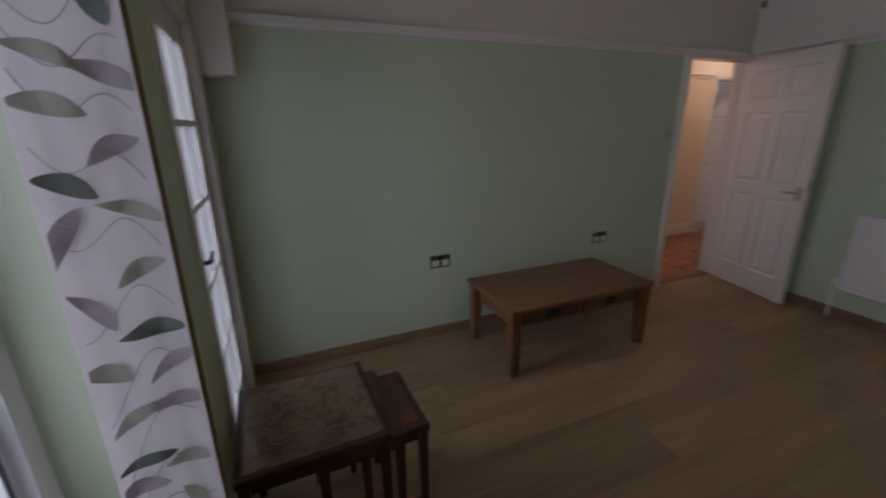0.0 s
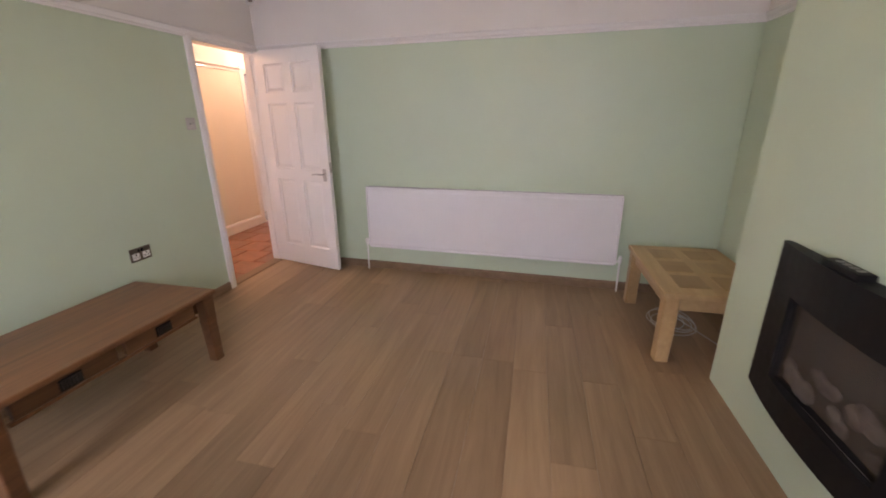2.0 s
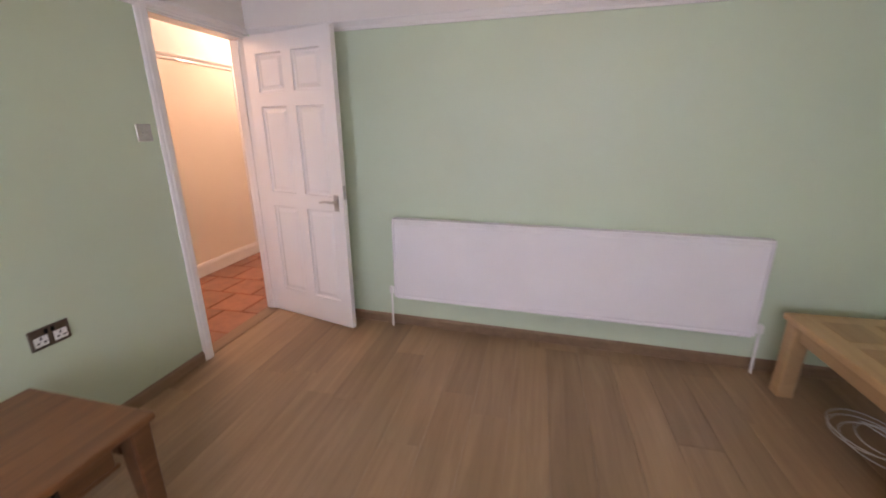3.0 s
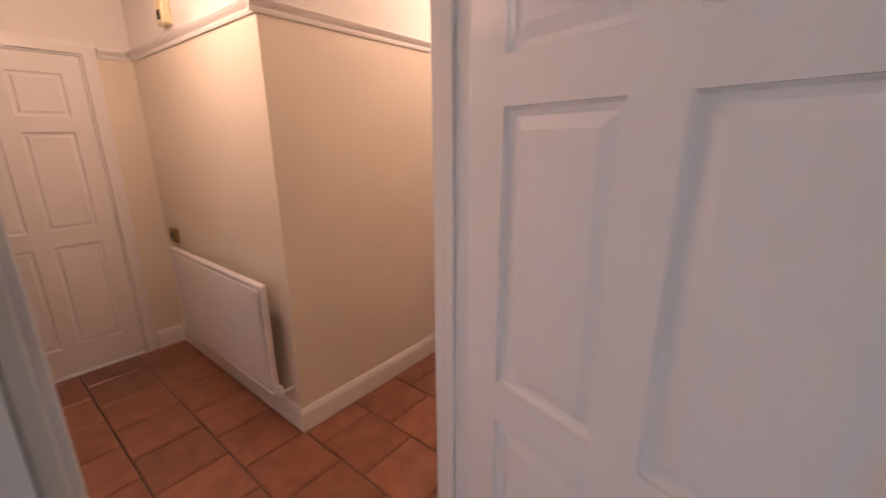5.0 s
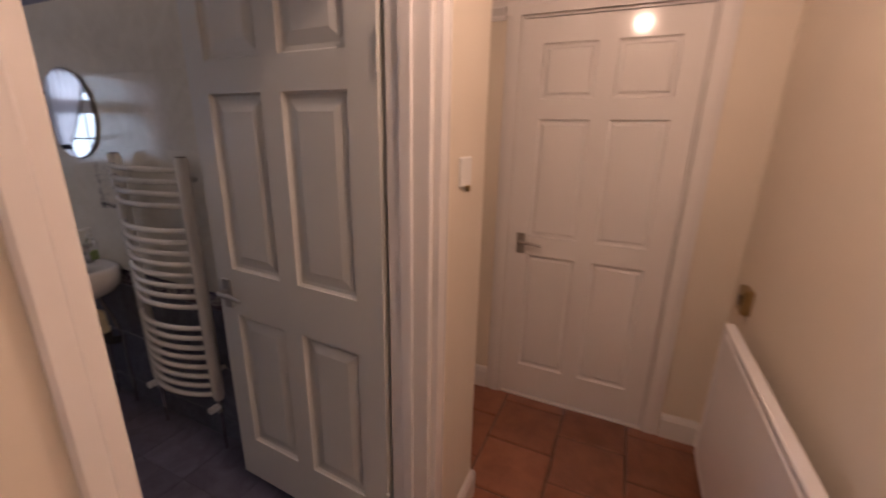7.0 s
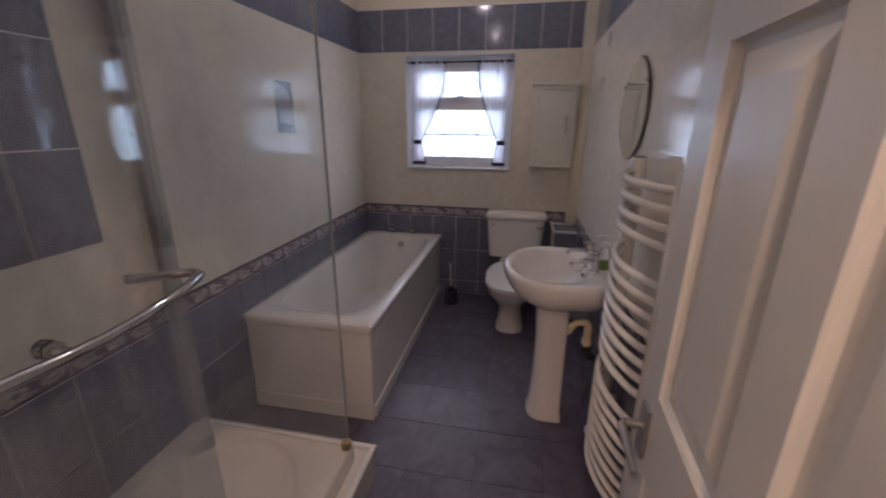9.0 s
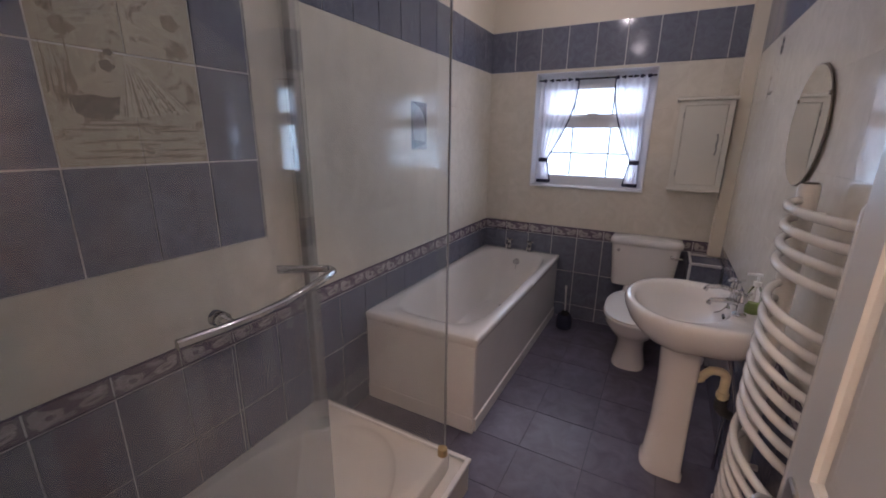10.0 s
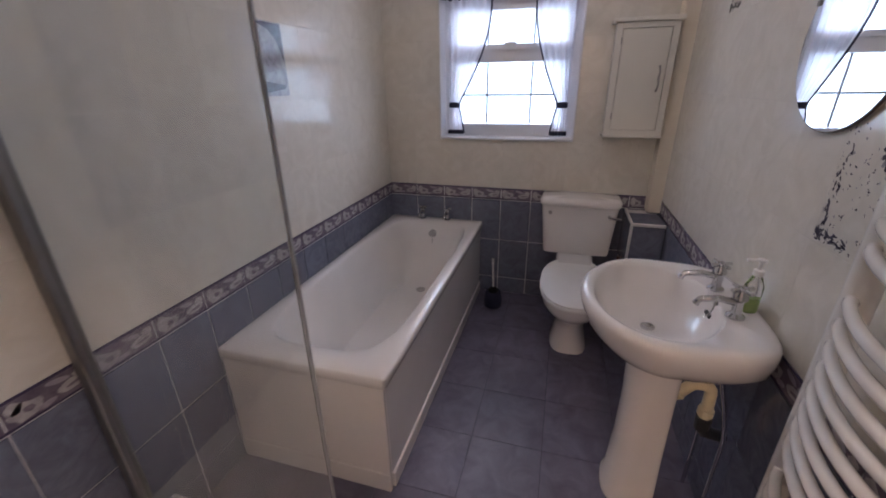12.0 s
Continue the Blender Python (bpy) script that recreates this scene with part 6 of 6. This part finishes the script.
for side, face, a, b, par in (("x", BTH_E, BTH_S + 0.005, BTH_N, east), ("y", BTH_S, BTH_W + 0.005, BTH_E - 0.005, south), ("x", BTH_W, BTH_S + 0.005, BTH_N, west)):
    for z in (0.701, 0.774):
        out = -0.0052 if par is east else 0.0052
        lo, hi = sorted((face, face + out))
        bm = box(lo, hi, a, b, z, z + 0.006, 0.0008) if side == "x" else box(a, b, lo, hi, z, z + 0.006, 0.0008)
        part("liner", bm, M["navy_liner"], par, "thin dark border liner")



def mural_print(points, z_out, material):
    """A flat printed shape on the mural; points are (y, z) on the side wall."""
    bm = bmesh.new()
    bm.faces.new([bm.verts.new((BTH_E - z_out, y, z)) for y, z in points])
    bmesh.ops.recalc_face_normals(bm, faces=bm.faces)
    part("printed_shape", bm, material, east, "faded brown printed shape of the mural")


M["mural_dark"] = plain("mural_dark_print", (0.215, 0.187, 0.155), 0.15, 0.35, 60, 160, 0.0)
M["mural_mid"] = plain("mural_mid_print", (0.30, 0.262, 0.205), 0.15, 0.25, 60, 100, 0.0)
M["mural_pale"] = plain("mural_pale_print", (0.56, 0.52, 0.42), 0.15, 0.12, 60, 100, 0.0)
M["photo_print"] = ceramic_tile("picture_print_tile", (0.22, 0.215, 0.22), (0.46, 0.45, 0.45), 0.12, 2.5, 0.0)
M["sprig"] = plain("dark_sprig_print", (0.075, 0.068, 0.085), 0.14, 0.5, 50, 120, 0.0)
M["sprig_pale"] = plain("grey_sprig_print", (0.30, 0.285, 0.30), 0.14, 0.3, 50, 120, 0.0)
VES = [(-0.583 - 0.116 * q / 5, 1.562 - 0.004 * math.sin(q * 2.1)) for q in range(6)] + [(-0.641 - 0.055 * math.cos(q * 0.52), 1.552 - 0.052 * math.sin(q * 0.52) ** 0.6) for q in range(1, 6)]
mural_print(VES, 0.0046, M["mural_dark"])
mr = random.Random(3)
for k in range(22):
    y, z = mr.uniform(-0.90, -0.56), mr.uniform(1.39, 1.50)
    le, th = mr.uniform(0.03, 0.11), mr.uniform(0.0015, 0.004)
    if y - le > -0.93:
        mural_print([(y, z), (y - le * 0.5, z + 0.004 - th), (y - le, z + 0.003), (y - le * 0.5, z + 0.004 + th)], 0.0047 + 0.00001 * k, M["mural_mid"])
HEM = [(-0.708 - 0.0175 * k, 1.508 + 0.006 * math.sin(k * 2.2) + 0.0022 * k) for k in range(11)]
mural_print([(-0.722, 1.668), (-0.748, 1.672)] + HEM[::-1], 0.0049, M["mural_pale"])
for k, (y, z) in enumerate(HEM):
    top, fold = (-0.724 - 0.0022 * k, 1.664), 0.0016 + 0.0012 * (k % 3)
    mid = (0.45 * top[0] + 0.55 * y, 0.45 * top[1] + 0.55 * z + 0.006)
    mural_print([top, (mid[0] + fold, mid[1]), (y + fold, z + 0.002), (y - fold, z + 0.004), (mid[0] - fold * 0.4, mid[1])], 0.0050 + 0.00001 * k, M["mural_mid"])
for k in range(5):
    y, tall = -0.545 - 0.012 * k, 0.14 + 0.05 * math.sin(k * 1.9)
    mural_print([(y, 1.56), (y - 0.004, 1.58 + tall * 0.4), (y - 0.002, 1.56 + tall), (y - 0.008, 1.57 + tall * 0.5), (y - 0.006, 1.565)], 0.0050 + 0.00001 * k, M["mural_dark" if k % 2 else "mural_mid"])
for k, z in enumerate((1.402, 1.419, 1.447, 1.474, 1.487)):
    for y, le in ((-0.56 - 0.03 * (k % 3), 0.15), (-0.752 - 0.02 * (k % 2), 0.13)):
        mural_print([(y, z), (y - le * 0.35, z - 0.003), (y - le, z + 0.002), (y - le * 0.6, z + 0.004), (y - le * 0.25, z + 0.003)], 0.0050 + 0.00001 * k, M["mural_mid"])
for y, z, r in ((-0.680, 1.640, 0.020), (-0.69, 1.675, 0.011), (-0.88, 1.70, 0.022), (-0.86, 1.78, 0.03), (-0.60, 1.72, 0.028)):
    mural_print([(y + r * (0.8 + 0.3 * math.sin(q * 2.3)) * math.cos(q * 0.524), z + r * 0.8 * math.sin(q * 0.524)) for q in range(12)], 0.0052, M["mural_mid"] if r > 0.021 else M["mural_dark"])
PICTURE = [
    (0.0048, "photo_print", [(0.0, 0.0), (0.0, 1.0), (1.0, 1.0), (1.0, 0.0)]),
    (0.0051, "sprig", [(0.06, 0.985), (0.97, 0.985), (0.97, 0.47), (0.88, 0.60), (0.79, 0.755), (0.55, 0.885)]),
    (0.0051, "sprig", [(0.03, 0.49), (0.14, 0.38), (0.17, 0.21), (0.55, 0.18), (0.94, 0.15), (0.85, 0.095), (0.32, 0.057), (0.03, 0.03)]),
    (0.0051, "sprig_pale", [(0.23, 0.72), (0.55, 0.755), (0.73, 0.64), (0.68, 0.38), (0.32, 0.30)]),
]
for z_out, ink, outline in PICTURE:
    mural_print([(-2.168 - 0.177 * u, 1.397 + 0.275 * v) for u, v in outline], z_out, M[ink])


def sprig_print(y0, y1, z0, z1, seed):
    """Printed creeper on a wall tile: a leafy stem up one edge and along the foot, loose specks, a flower above."""
    rs = random.Random(seed)
    dark, pale = bmesh.new(), bmesh.new()
    w, h = y1 - y0, z1 - z0

    def fleck(bm, u, v, a, b, tilt, k):
        pts = []
        for q in range(8):
            c, sn = a * math.cos(q * math.pi / 4), b * math.sin(q * math.pi / 4)
            pts.append((min(max(y0 + u * w + c * math.cos(tilt) - sn * math.sin(tilt), y0 + 0.003), y1 - 0.003), min(max(z0 + v * h + c * math.sin(tilt) + sn * math.cos(tilt), z0 + 0.003), z1 - 0.003)))
        f = bm.faces.new([bm.verts.new((BTH_W + 0.0046 + k, y, z)) for y, z in pts])
        f.normal_update()
        if f.normal.x < 0:
            f.normal_flip()

    for i in range(130):
        u, v = rs.random() ** 1.5, rs.random() ** 1.2 * 0.95
        fleck(dark if rs.random() < 0.6 else pale, u, v, rs.uniform(0.0015, 0.005), rs.uniform(0.001, 0.0025), rs.uniform(0, 3.1), 0.000002 * i)
    for i in range(40):
        v = rs.random() ** 1.6 * 0.75
        fleck(dark, 0.05 + 0.10 * rs.random() + 0.06 * v, v, rs.uniform(0.004, 0.011), rs.uniform(0.002, 0.004), rs.uniform(0.8, 2.3), 0.0003 + 0.000002 * i)
    for i in range(26):
        u = rs.random() * 0.62
        fleck(dark, u, 0.04 + 0.07 * rs.random(), rs.uniform(0.006, 0.014), rs.uniform(0.002, 0.004), rs.uniform(-0.5, 0.6), 0.0004 + 0.000002 * i)
    for i in range(14):
        a = i * 0.45
        fleck(dark if i % 3 else pale, 0.80 + 0.10 * math.cos(a), 0.78 + 0.10 * math.sin(a), 0.013, 0.006, a, 0.0005 + 0.000002 * i)
    part("printed_sprig", dark, M["sprig"], west, "dark printed creeper on the tile")
    part("printed_sprig", pale, M["sprig_pale"], west, "grey printed specks on the tile")


sprig_print(-1.840, -1.653, 1.084, 1.374, 5)
sprig_print(-2.840, -2.655, 1.68, 1.97, 8)

tr = random.Random(7)


def lay_floor(parent, name, material, x0, x1, y0, y1, ax, ay, px, py, gap, t, bev, stagger=0.0, skip=None, uneven=0.0, z=0.0, phase=0):
    j0 = math.floor((y0 - ay) / py)
    y, j = ay + j0 * py, j0
    while y < y1 - 0.001:
        off = stagger * ((j + phase) % 2)
        x = ax + off + math.floor((x0 - ax - off) / px) * px
        while x < x1 - 0.001:
            a, b, c, d = max(x, x0), min(x + px, x1), max(y, y0), min(y + py, y1)
            if b - a > 0.02 and d - c > 0.02 and not (skip and skip((a + b) / 2, (c + d) / 2)):
                m = Matrix.Translation(((a + b) / 2, (c + d) / 2, z - t + tr.uniform(-uneven, uneven)))
                if uneven:
                    m = m @ Euler((tr.uniform(-0.003, 0.003), tr.uniform(-0.003, 0.003), tr.uniform(-0.006, 0.006))).to_matrix().to_4x4()
                lay(name, parent, m, b - a - gap, d - c - gap, t, bev, material, name)
            x += px
        y, j = y + py, j + 1


lay_floor(floor_hall, "tile", M["tile_terra"], HALL_W, -0.112, -0.60, 4.28, -1.825, -0.020, 0.312, 0.32, 0.008, 0.010, 0.005, 0.156,
          lambda x, y: (y > 0.93 and x < BLOCK_X) or (y < 0.03 and x > -2.06), 0.0012, 0.0, 0)
lay_floor(floor_bath, "tile", M["tile_floor"], BTH_W, BTH_E, BTH_S, BTH_N, -1.015, -2.03, 0.30, 0.30, 0.003, 0.008, 0.0004)


def planks():
    w, n = 0.19, 0
    x = 0.0
    while x < LIV_E:
        y = LIV_S - tr.uniform(0.1, 1.1)
        x1 = min(x + w, LIV_E)
        while y < LIV_N:
            y1 = y + 1.21
            c, d = max(y, LIV_S), min(y1, LIV_N)
            if d - c > 0.05:
                lay("plank", floor_living, Matrix.Translation(((x + x1) / 2, (c + d) / 2, -0.008 + tr.uniform(-0.0003, 0.0003))), x1 - x - 0.0008, d - c - 0.001, 0.008, 0.0007, M["plank"], "plank")
            y = y1
        x = x1


planks()
